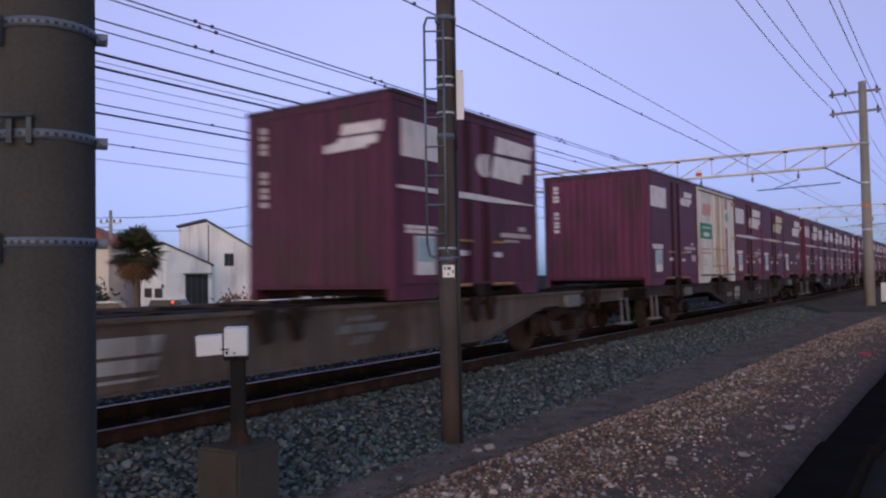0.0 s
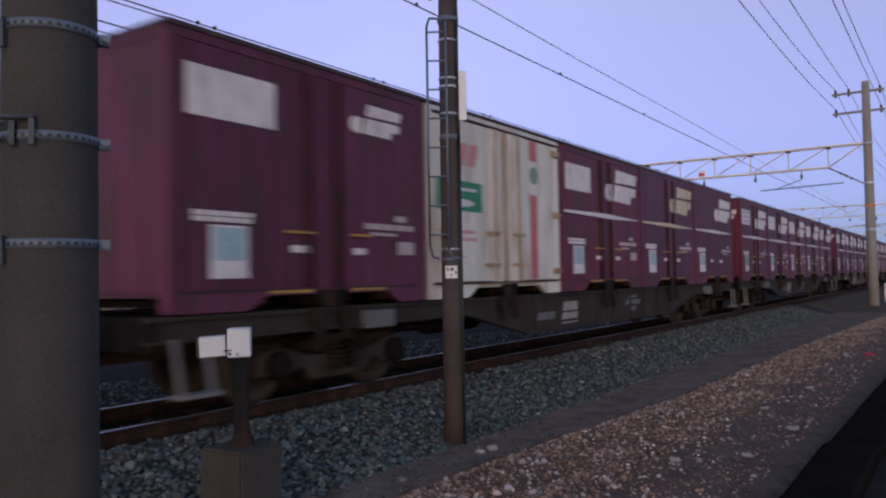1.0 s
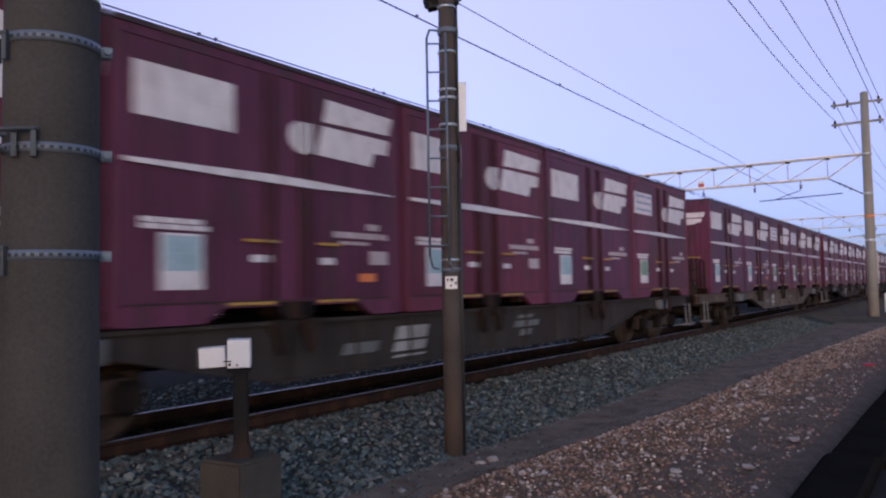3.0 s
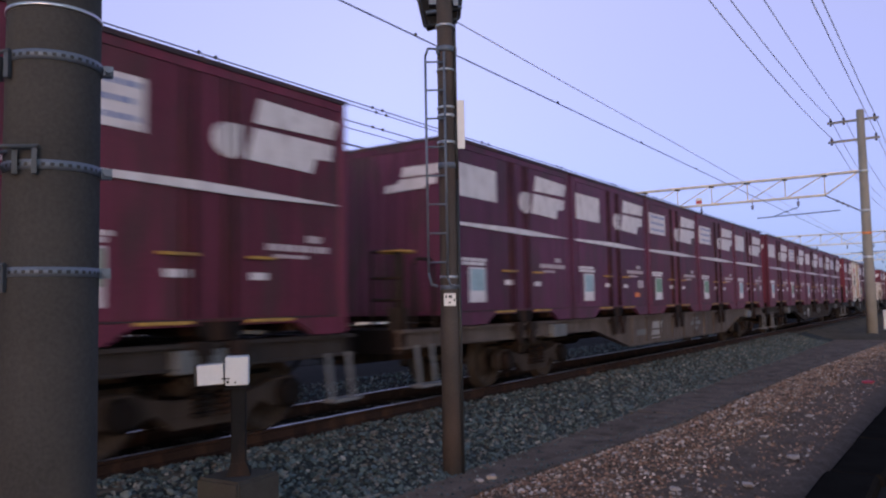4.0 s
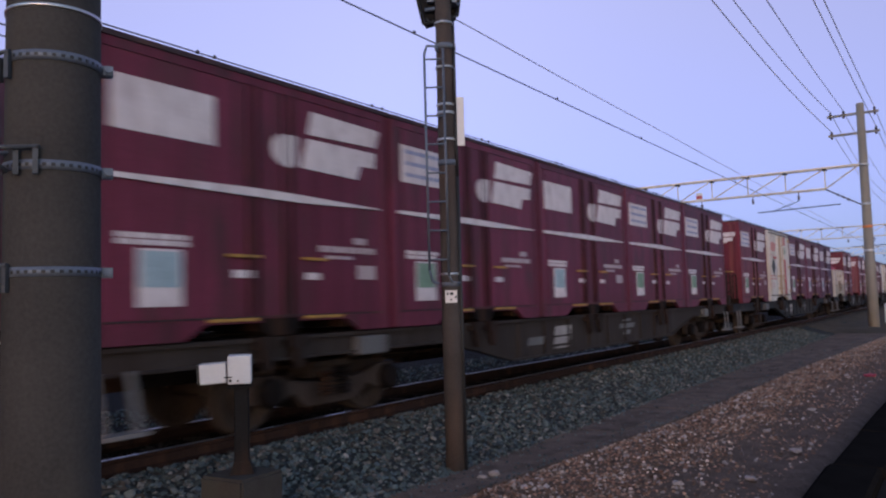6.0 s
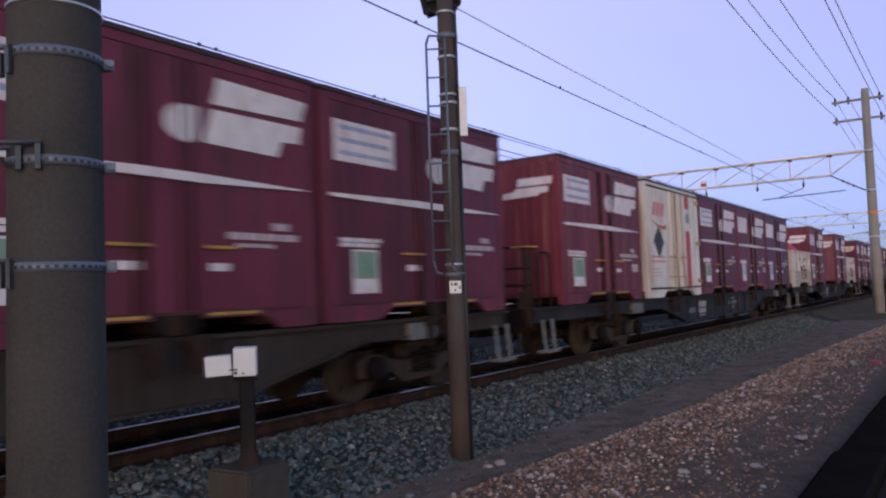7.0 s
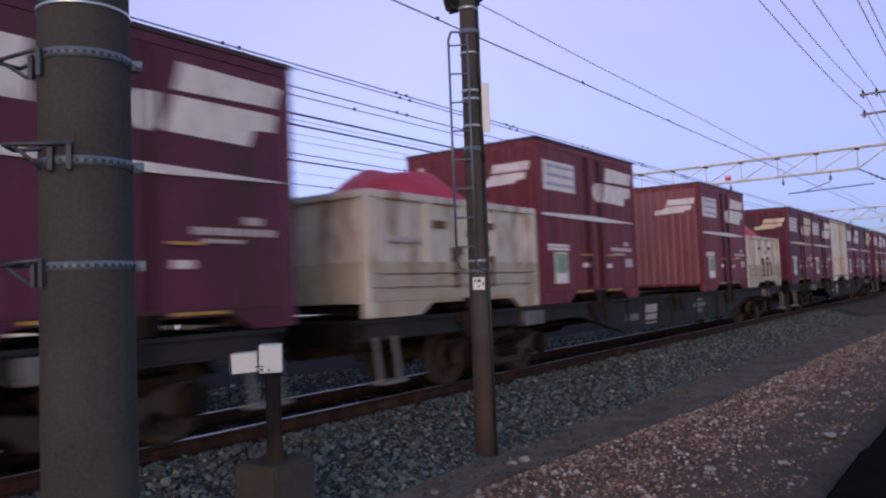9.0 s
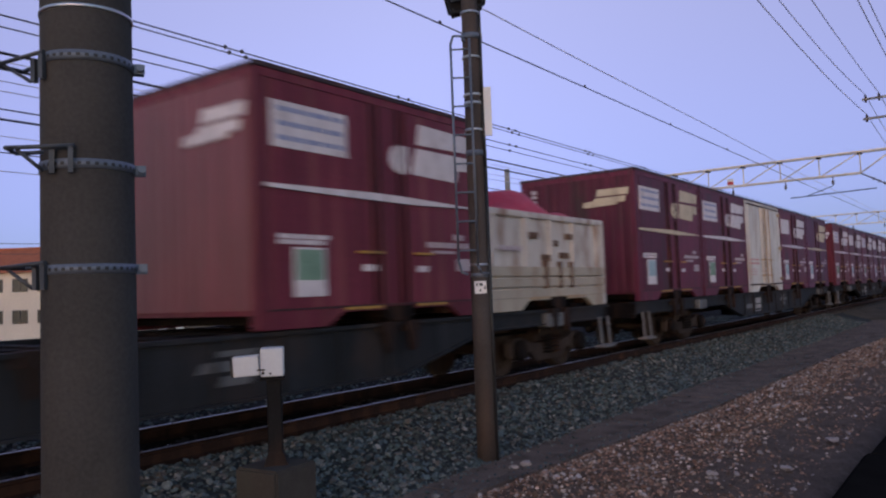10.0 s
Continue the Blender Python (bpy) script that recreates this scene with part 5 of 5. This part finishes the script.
                          (7.6, 1.75, -0.45, 0.06, "pebble_pale"), (10.1, 2.1, -0.42, 0.05, "pebble_pale"), (6.9, 2.2, -0.40, 0.05, "pebble_pale"), (12.2, 1.9, -0.42, 0.06, "pebble_pale")):
        v, f = stone_mesh(rnd, s, 0.5)
        me = bpy.data.meshes.new("rock")
        me.from_pydata(v.tolist(), [], f)
        me.materials.append(M[m])
        ob = tagged(new("rock", me), "loose pale rock lying on the ground", "rock", "rocks by the path")
        ob.matrix_basis = pose(x, y, z, 0, 0, rnd.uniform(0, 360))
    bm = bmesh.new()
    rod(bm, (5.05, 3.92, -0.472), (5.55, 4.02, -0.470), 0.008, 0.005, sides=6)
    tagged(part("stick", bm, "bark"), "thin dry stick on the concrete path", "stick")
    bm = bmesh.new()
    for k in range(7):
        lathe(bm, [(0.01, 0), (0.028, 0.03), (0.03, 0.10), (0.012, 0.14)], "x", 8, (5.02 + 0.055 * k, 2.06 + 0.02 * math.sin(k), -0.40 + 0.008 * (k % 3)))
    tagged(part("rag", bm, "black"), "crumpled black rag lying on the gravel", "rag")
    v, f = stone_mesh(rnd, 0.11, 0.6)
    me = bpy.data.meshes.new("red_bag")
    me.from_pydata(v.tolist(), [], f)
    me.materials.append(M["tarp"])
    ob = tagged(new("red_bag", me), "small crumpled red bag on the verge", "bag")
    ob.matrix_basis = pose(17.8, 1.66, -0.46)


debris()


def roadside_cabinet():
    c = thing("cabinet", "small white cabinet beside the far pole", "cabinet")
    c.matrix_basis = pose(42.0, 2.72, -0.62)
    bm = bmesh.new()
    box(bm, -0.3, 0.3, -0.4, 0.4, 0.35, 1.25)
    soften(bm, 0.02)
    part("case", bm, "plate_white", c)
    bm = bmesh.new()
    for y in (-0.3, 0.3):
        box(bm, -0.05, 0.05, y - 0.05, y + 0.05, 0, 0.35)
    part("stand", bm, "iron", c)


roadside_cabinet()


# ---------------------------------------------------------------- wires
def wire(points, r, material, label, group="overhead wires"):
    cu = bpy.data.curves.new("overhead_wire", "CURVE")
    cu.dimensions, cu.bevel_depth, cu.bevel_resolution = "3D", r, 1
    sp = cu.splines.new("POLY")
    sp.points.add(len(points) - 1)
    for p, co in zip(sp.points, points):
        p.co = (*co, 1)
    cu.materials.append(M[material])
    tmp = bpy.data.objects.new("tmp_curve", cu)
    me = bpy.data.meshes.new_from_object(tmp)
    bpy.data.objects.remove(tmp)
    me.name = "overhead_wire"
    return tagged(new("overhead_wire", me), label, "wire", group)


def hung(y, z, sag, x0=1.75, span=38.4, n=10, k0=-2, k1=6):
    out = []
    for k in range(k0, k1):
        for i in range(n):
            f = i / n
            out.append((x0 + (k + f) * span, y, z - 4 * sag * f * (1 - f)))
    return out


def clips(ob, y, z, xs, s=0.035):
    bm = bmesh.new()
    lathe(bm, [(0.012, -s), (s, -s * 0.4), (s, s * 0.4), (0.012, s)], "z", 8)
    me = finish("wire_clip", bm, M["wire"])
    for x in xs:
        piece("wire_clip", me, ob, pose(x, y, z))


contact = wire([(-80, 6.7, 5.37), (300, 6.7, 5.37)], 0.011, "wire", "thin dark contact wire over the track")
clips(contact, 6.7, 5.39, [-0.7 + 5.0 * k for k in range(1, 12)], 0.028)
wire([(-60, 6.7, 6.45), (-20, 6.7, 6.2), (11.1, 6.7, 5.94), (15, 6.7, 5.89), (22.4, 6.7, 5.85), (31, 6.7, 5.76), (40.2, 6.7, 5.74), (60, 6.7, 5.62), (78.6, 6.7, 5.75), (98, 6.7, 5.6), (117, 6.7, 5.75), (300, 6.7, 5.7)],
     0.010, "wire_pale", "pale carrier wire over the track")
for y, z, r, m in ((10.4, 5.56, 0.012, "wire"), (10.3, 5.44, 0.010, "wire"), (10.4, 5.13, 0.012, "wire"), (10.45, 4.99, 0.010, "wire"), (12.0, 5.14, 0.024, "wire"), (12.0, 4.90, 0.022, "wire"), (13.0, 5.32, 0.008, "wire_pale"),
                   (14.0, 5.28, 0.009, "wire_pale"), (14.0, 5.10, 0.009, "wire_pale"), (14.0, 4.78, 0.014, "wire"), (14.0, 4.60, 0.022, "wire"), (17.0, 4.95, 0.009, "wire_pale"), (17.0, 4.60, 0.014, "wire"), (17.0, 4.20, 0.010, "wire_pale")):
    ob = wire([(-80, y, z), (300, y, z)], r, m, "thin dark wire over the far tracks")
    if m == "wire" and r < 0.015:
        clips(ob, y, z + 0.01, [8.2 + 0.35 * (k % 2) + 4.6 * (k // 2) for k in range(14)] if z > 5 else [5.5 + 6.0 * k for k in range(6)], 0.035)
for dy, z, sag in ((1.25, 9.74, 0.72), (0.70, 9.74, 0.36), (-0.58, 9.74, 0.27), (1.25, 8.82, 0.55), (-0.60, 8.82, 0.12)):
    pts = [(x, 3.15 + 0.31 * (x - 1.75) / 38.4 + dy, zz) for x, _, zz in hung(0, z, sag)]
    wire(pts, 0.016, "wire_pale", "thin pale line between the pole crossarms")


# ---------------------------------------------------------------- beyond the railway
def over(d, r):
    """A place d metres ahead of the first view and r metres to its right."""
    return d * 0.8297 + r * 0.5583, d * 0.5583 - r * 0.8297


FIELD = -1.70


def window(c, x, z, w, h, y=0.0, along="x", n=2, name="window"):
    """A framed window on a wall in the plane y (or x) of a house."""
    def b(bm, a0, a1, t0, t1, z0, z1):
        if along == "x":
            box(bm, a0, a1, y - t1, y - t0, z0, z1)
        else:
            box(bm, y - t1, y - t0, a0, a1, z0, z1)
    bm = bmesh.new()
    f = 0.05
    b(bm, x, x + w, -0.06, 0.05, z, z + f)
    b(bm, x, x + w, -0.06, 0.05, z + h - f, z + h)
    for k in range(n + 1):
        a = x + (w - f) * k / n
        b(bm, a, a + f, -0.06, 0.05, z + f, z + h - f)
    win = part(name, bm, "frame_dark", c)
    for k in range(n):
        bm = bmesh.new()
        a = x + (w - f) * k / n
        b(bm, a + f + 0.002, a + (w - f) / n - 0.002, -0.04, 0.01, z + f + 0.002, z + h - f - 0.002)
        part("pane", bm, "glass", win)


def white_house():
    c = thing("white_house", "white plastered house with dark sloping roof edges", "house", "houses beyond the tracks")
    x, y = over(60, -18.42)
    c.matrix_basis = pose(x, y, 0, 0, 0, -56.06 + 34)
    bm = bmesh.new()
    prism(bm, [(0, FIELD), (4.1, FIELD), (4.1, 3.52), (0, 5.82)], 0, 8.0)
    part("wall", bm, "plaster", c)
    bm = bmesh.new()
    prism(bm, [(-0.18, 5.93), (4.30, 3.42), (4.30, 3.55), (-0.18, 6.08)], -0.15, 8.2)
    part("roof", bm, "roof_dark", c, "dark roof edge")
    window(c, 1.35, 2.35, 0.75, 1.0)
    bm = bmesh.new()
    box(bm, 0.06, 0.12, -0.07, -0.01, FIELD, 5.6)
    part("downpipe", bm, "frame_dark", c)


def low_house():
    c = thing("low_house", "low white plastered annex with glazed doors and a dark roof edge", "house", "houses beyond the tracks")
    x, y = over(57, -20.6)
    c.matrix_basis = pose(x, y, 0, 0, 0, -56.06 + 34)
    bm = bmesh.new()
    prism(bm, [(0, FIELD), (3.4, FIELD), (3.4, 2.46), (0, 4.0)], 0, 9.0)
    part("wall", bm, "plaster", c)
    bm = bmesh.new()
    prism(bm, [(-0.25, 4.05), (3.60, 2.34), (3.60, 2.46), (-0.25, 4.19)], -0.12, 9.1)
    part("roof", bm, "roof_dark", c, "dark roof edge")
    window(c, 1.45, FIELD + 0.1, 1.7, 3.3, n=4, name="glazed_door")
    bm = bmesh.new()
    box(bm, 1.3, 3.3, -0.6, 0.0, 1.72, 1.80)
    part("canopy", bm, "frame_dark", c)
    window(c, 0.9, -0.05, 2.2, 0.75, along="y", n=3)
    window(c, 4.2, -0.05, 2.2, 0.75, along="y", n=3)
    bm = bmesh.new()
    box(bm, -0.14, -0.02, 0.45, 0.70, 0.72, 1.0)
    part("wall_lamp", bm, "frame_dark", c)


def hip_house(d, r0, r1, eave, ridge, deep, wall, roof, label, turn=0, storeys=2):
    c = thing("house", label, "house", "houses beyond the tracks")
    x, y = over(d, (r0 + r1) / 2)
    c.matrix_basis = pose(x, y, 0, 0, 0, -56.06 + turn)
    w = (r1 - r0) / 2
    bm = bmesh.new()
    box(bm, -w, w, 0, deep, FIELD, eave)
    part("wall", bm, wall, c)
    bm = bmesh.new()
    o = 0.45
    lo = [bm.verts.new(p) for p in ((-w - o, -o, eave - 0.1), (w + o, -o, eave - 0.1), (w + o, deep + o, eave - 0.1), (-w - o, deep + o, eave - 0.1))]
    inset = min(w * 0.8, deep / 2)
    hi = [bm.verts.new(p) for p in ((-w + inset, deep / 2, ridge), (w - inset, deep / 2, ridge))]
    for f in ((lo[0], lo[1], hi[1], hi[0]), (lo[1], lo[2], hi[1]), (lo[2], lo[3], hi[0], hi[1]), (lo[3], lo[0], hi[0]), (lo[3], lo[2], lo[1], lo[0])):
        bm.faces.new(f)
    part("roof", bm, roof, c)
    bm = bmesh.new()
    rod(bm, hi_pos(w, inset, deep, ridge)[0], hi_pos(w, inset, deep, ridge)[1], 0.12, sides=6)
    part("ridge", bm, roof, c)
    n = max(2, int(2 * w / 2.2))
    for s in range(storeys):
        z = eave - 1.7 - 2.6 * s
        if z < FIELD + 0.3:
            break
        for k in range(n):
            window(c, -w + 0.5 + k * (2 * w - 1.0) / n, z, 1.3, 1.1)
    return c


def hi_pos(w, inset, deep, ridge):
    return (-w + inset, deep / 2, ridge + 0.02), (w - inset + 0.01, deep / 2, ridge + 0.02)


white_house()
low_house()
hip_house(62, -47.0, -27.0, 4.35, 6.5, 8.0, "cream_wall", "roof_red", "cream house with an orange tiled hip roof")
hip_house(82, -19.6, -16.6, 2.9, 3.9, 6.0, "plaster", "roof_red", "small pale house with a red tiled roof")
hip_house(76, -17.2, -13.0, 2.7, 4.0, 7.0, "cream_wall", "roof_dark", "cream house with a dark hip roof")
hip_house(72, -12.9, -6.6, 3.1, 4.4, 7.0, "cream_wall", "roof_dark", "two-storey beige house with a dark tiled roof")
hip_house(95, -30.0, -24.0, 2.6, 3.9, 7.0, "cream_wall", "roof_dark", "distant beige house with a dark roof")


def big_hall():
    c = thing("large_hall", "large pale tan hall with a flat roof behind the houses", "building")
    x, y = over(112, -27.5)
    c.matrix_basis = pose(x, y, 0, 0, 0, -56.06 - 14)
    bm = bmesh.new()
    box(bm, 0, 34, 0, 18, FIELD, 6.0)
    part("wall", bm, "tan_wall", c)
    bm = bmesh.new()
    box(bm, -0.3, 34.3, -0.3, 18.3, 6.0, 6.35)
    part("roof", bm, "roof_dark", c)
    for k in range(9):
        window(c, 1.5 + k * 3.6, 2.6, 2.2, 1.2)


big_hall()


def car(d, r, paint, label, turn=0.0, tall=0.12):
    c = thing("parked_car", label, "car", "parked cars")
    x, y = over(d, r)
    c.matrix_basis = pose(x, y, FIELD, 0, 0, -56.06 + turn)
    bm = bmesh.new()
    prism(bm, [(-2.1, 0.25), (2.1, 0.25), (2.12, 0.62), (1.95, 0.85), (1.05, 0.95), (-1.75, 0.97), (-2.08, 0.85)], -0.82, 0.82)
    soften(bm, 0.07, 2)
    part("body", bm, paint, c)
    bm = bmesh.new()
    prism(bm, [(-1.72, 0.96), (1.02, 0.95), (0.35, 1.46 + tall), (-1.45, 1.48 + tall)], -0.70, 0.70)
    soften(bm, 0.06, 2)
    part("glasshouse", bm, "glass", c)
    bm = bmesh.new()
    prism(bm, [(-1.50, 1.44 + tall), (0.42, 1.42 + tall), (0.30, 1.50 + tall), (-1.40, 1.53 + tall)], -0.69, 0.69)
    soften(bm, 0.02)
    part("roof", bm, paint, c)
    for sx in (-1.3, 1.3):
        for sy in (-0.76, 0.76):
            bm = bmesh.new()
            lathe(bm, [(0.2, -0.1), (0.31, -0.1), (0.31, 0.1), (0.2, 0.1)], "y", 16, (sx, sy, 0.31))
            part("wheel", bm, "black", c)
    return c


car(52, -22.3, "car_white", "white car parked before the houses", 8)
van = car(49.6, -17.2, "car_white", "white van with a lit red lamp parked before the white house", -4, 0.32)
bm = bmesh.new()
box(bm, -0.06, 0.10, -0.73, -0.69, 1.56, 1.64)
part("rear_lamp", bm, "tail", van, "glowing red lamp")
car(52, -12.6, "car_grey", "silver car parked before the houses", 5)
car(50, -10.4, "car_white", "white car parked before the houses", 0)
car(49, -7.6, "car_grey", "silver van parked before the houses", 3, 0.2)
car(51, -4.6, "car_white", "white car parked beside the lane", -6)
car(50, -1.2, "car_grey", "grey car parked beside the lane", 4, 0.1)


def palm():
    c = thing("palm_tree", "fan palm with green crown and a skirt of dry brown fronds", "tree")
    x, y = over(50, -19.95)
    c.matrix_basis = pose(x, y, FIELD)
    rnd = random.Random(14)
    bm = bmesh.new()
    prof = [(0.30, 0.0)] + [(0.24 - 0.02 * (k / 12) + rnd.uniform(-0.02, 0.02), 0.25 + k * 0.33) for k in range(13)]
    lathe(bm, prof, "z", 12)
    part("trunk", bm, "bark", c)
    top = Vector((0, 0, 4.75))

    def fan(bm, yaw, lift, length):
        """A fan leaf: a stalk and a spray of narrow folded blades."""
        d = Vector((math.cos(yaw) * math.cos(lift), math.sin(yaw) * math.cos(lift), math.sin(lift)))
        side = Vector((-math.sin(yaw), math.cos(yaw), 0))
        up = side.cross(d)
        hub = top + d * length * 0.55
        rod(bm, top + d * 0.1, hub, 0.02, 0.012, sides=4, caps=False)
        for k in range(11):
            a = (k / 10 - 0.5) * 2.3
            e = d * math.cos(a) + side * math.sin(a) + Vector((0, 0, -0.18 * abs(a)))
            tip = hub + e * length * rnd.uniform(0.42, 0.58) + Vector((0, 0, rnd.uniform(-0.08, 0.0)))
            wv = (side * math.cos(a) - d * math.sin(a)) * 0.085
            m1 = hub + (tip - hub) * 0.5
            v = [bm.verts.new(p) for p in (hub, m1 + wv + up * 0.01, tip, m1 - wv - up * 0.01)]
            bm.faces.new(v)

    bm = bmesh.new()
    for k in range(150):
        fan(bm, rnd.uniform(0, 6.28), rnd.uniform(-0.45, 1.35), rnd.uniform(1.2, 2.1))
    tagged(part("crown", bm, "frond", c, "green fan leaves"), kind="stuff")
    bm = bmesh.new()
    for k in range(120):
        fan(bm, rnd.uniform(0, 6.28), rnd.uniform(-1.35, -0.15), rnd.uniform(1.2, 2.0))
    tagged(part("dry_skirt", bm, "frond_dry", c, "hanging dry brown leaves"), kind="stuff")


palm()


def bush(d, r, size, label, material="frond"):
    c = thing("shrub", label, "shrub", "shrubs by the houses")
    x, y = over(d, r)
    c.matrix_basis = pose(x, y, FIELD)
    rnd = random.Random(int(d * 10 + r))
    bm = bmesh.new()
    for k in range(5):
        rod(bm, (0, 0, 0), (rnd.uniform(-0.4, 0.4) * size, rnd.uniform(-0.4, 0.4) * size, size * 0.9), 0.03, 0.01, sides=5)
    part("stem", bm, "bark", c)
    bm = bmesh.new()
    for k in range(700):
        p = Vector((rnd.gauss(0, 0.36), rnd.gauss(0, 0.36), 0.55 + rnd.gauss(0, 0.24))) * size
        p.z = max(0.03, p.z)
        q = Euler((rnd.uniform(0, 6), rnd.uniform(0, 6), 0)).to_matrix()
        v = [bm.verts.new(p + q @ Vector(t) * size * 0.09) for t in ((-1, 0, 0), (0, -0.45, 0.1), (1, 0, 0), (0, 0.45, 0.1))]
        bm.faces.new(v)
    tagged(part("leaves", bm, material, c), kind="stuff")


bush(52, -24.2, 1.7, "dark rounded shrub before the house")
bush(55, -25.6, 2.6, "tall dark shrub beside the palm")
bush(54, -14.6, 1.8, "small brown shrub beside the white house", "frond_dry")


def street_pole(d, r, top, label):
    c = thing("utility_pole", label, "pole", "street poles")
    x, y = over(d, r)
    c.matrix_basis = pose(x, y, FIELD, 0, 0, -56.06)
    bm = bmesh.new()
    lathe(bm, [(0.20, 0.0), (0.13, top - FIELD), (0.11, top - FIELD + 0.02)], "z", 12)
    part("shaft", bm, "concrete_pale", c)
    for z in (top - FIELD - 1.1, top - FIELD - 3.2):
        bm = bmesh.new()
        box(bm, -0.9, 0.9, -0.06, 0.06, z, z + 0.1)
        part("crossarm", bm, "truss", c)
        for k in (-0.8, -0.3, 0.3, 0.8):
            bm = bmesh.new()
            lathe(bm, [(0.03, 0.0), (0.09, 0.05), (0.05, 0.14), (0.09, 0.2), (0.03, 0.28)], "z", 8, (k, 0, z + 0.1))
            part("insulator", bm, "insulator", c)


street_pole(70, -10.0, 10.8, "pale street pole with crossarms and insulators")
street_pole(64, -27.7, 7.2, "slim pale street pole beside the orange roof")
street_pole(74, -17.0, 4.2, "short pale pole between the houses")
for (d0, r0, z0), (d1, r1, z1) in (((70, -10.0, 9.7), (64, -27.7, 6.6)), ((70, -10.0, 7.5), (64, -27.7, 5.6)), ((70, -10.0, 9.7), (75, 12.0, 9.0)), ((64, -27.7, 6.6), (60, -60, 9.0)),
                                   ((64, -27.7, 5.8), (60, -60, 8.0)), ((70, -10.0, 7.6), (75, 12.0, 7.0))):
    (xa, ya), (xb, yb) = over(d0, r0), over(d1, r1)
    wire([(xa + (xb - xa) * f, ya + (yb - ya) * f, z0 + (z1 - z0) * f - 3.0 * f * (1 - f)) for f in np.linspace(0, 1, 14)], 0.03, "wire", "street wire sagging between poles", "street wires")


def low_fence():
    c = thing("boundary_fence", "dark low fence along the far side of the tracks", "fence", kind="structure")
    bm = bmesh.new()
    box(bm, -0.03, 0.03, -0.03, 0.03, 0, 1.0)
    me = finish("post", bm, M["iron"])
    bm = bmesh.new()
    rod(bm, (0, 0, 0), (4.0, 0, 0), 0.018, sides=6)
    bar = finish("bar", bm, M["iron"])
    for k in range(-2, 22):
        piece("post", me, c, pose(k * 4.0, 17.5, -1.5))
        for z in (-0.6, -1.0):
            piece("bar", bar, c, pose(k * 4.0, 17.5, z))


low_fence()

bm = bmesh.new()
bmesh.ops.create_icosphere(bm, subdivisions=3, radius=15.5)
moon = tagged(part("moon", bm, "moon"), "bright white moon in the dusk sky", "moon")
moon.matrix_basis = Matrix.Translation(Vector((1.0382, 0.1959, 0.3987)).normalized() * 3000)



# ---------------------------------------------------------------- movement
SPEED, GAIN = 11.967, 0.0512      # metres a second, and its growth


def travelled(t):
    return SPEED * t + GAIN * t * t


def motions():
    for ob, m in CARRIED:
        walk(ob, [(t / 4, Matrix.Translation((-travelled(t / 4), 0, 0)) @ m) for t in range(41)])
    for w, x in WHEELS:
        walk(w, [(k / FPS, pose(x, 0, R_WHEEL) @ Matrix.Rotation(-travelled(k / FPS) / R_WHEEL, 4, "Y")) for k in range(int(10 * FPS) + 1)])


motions()
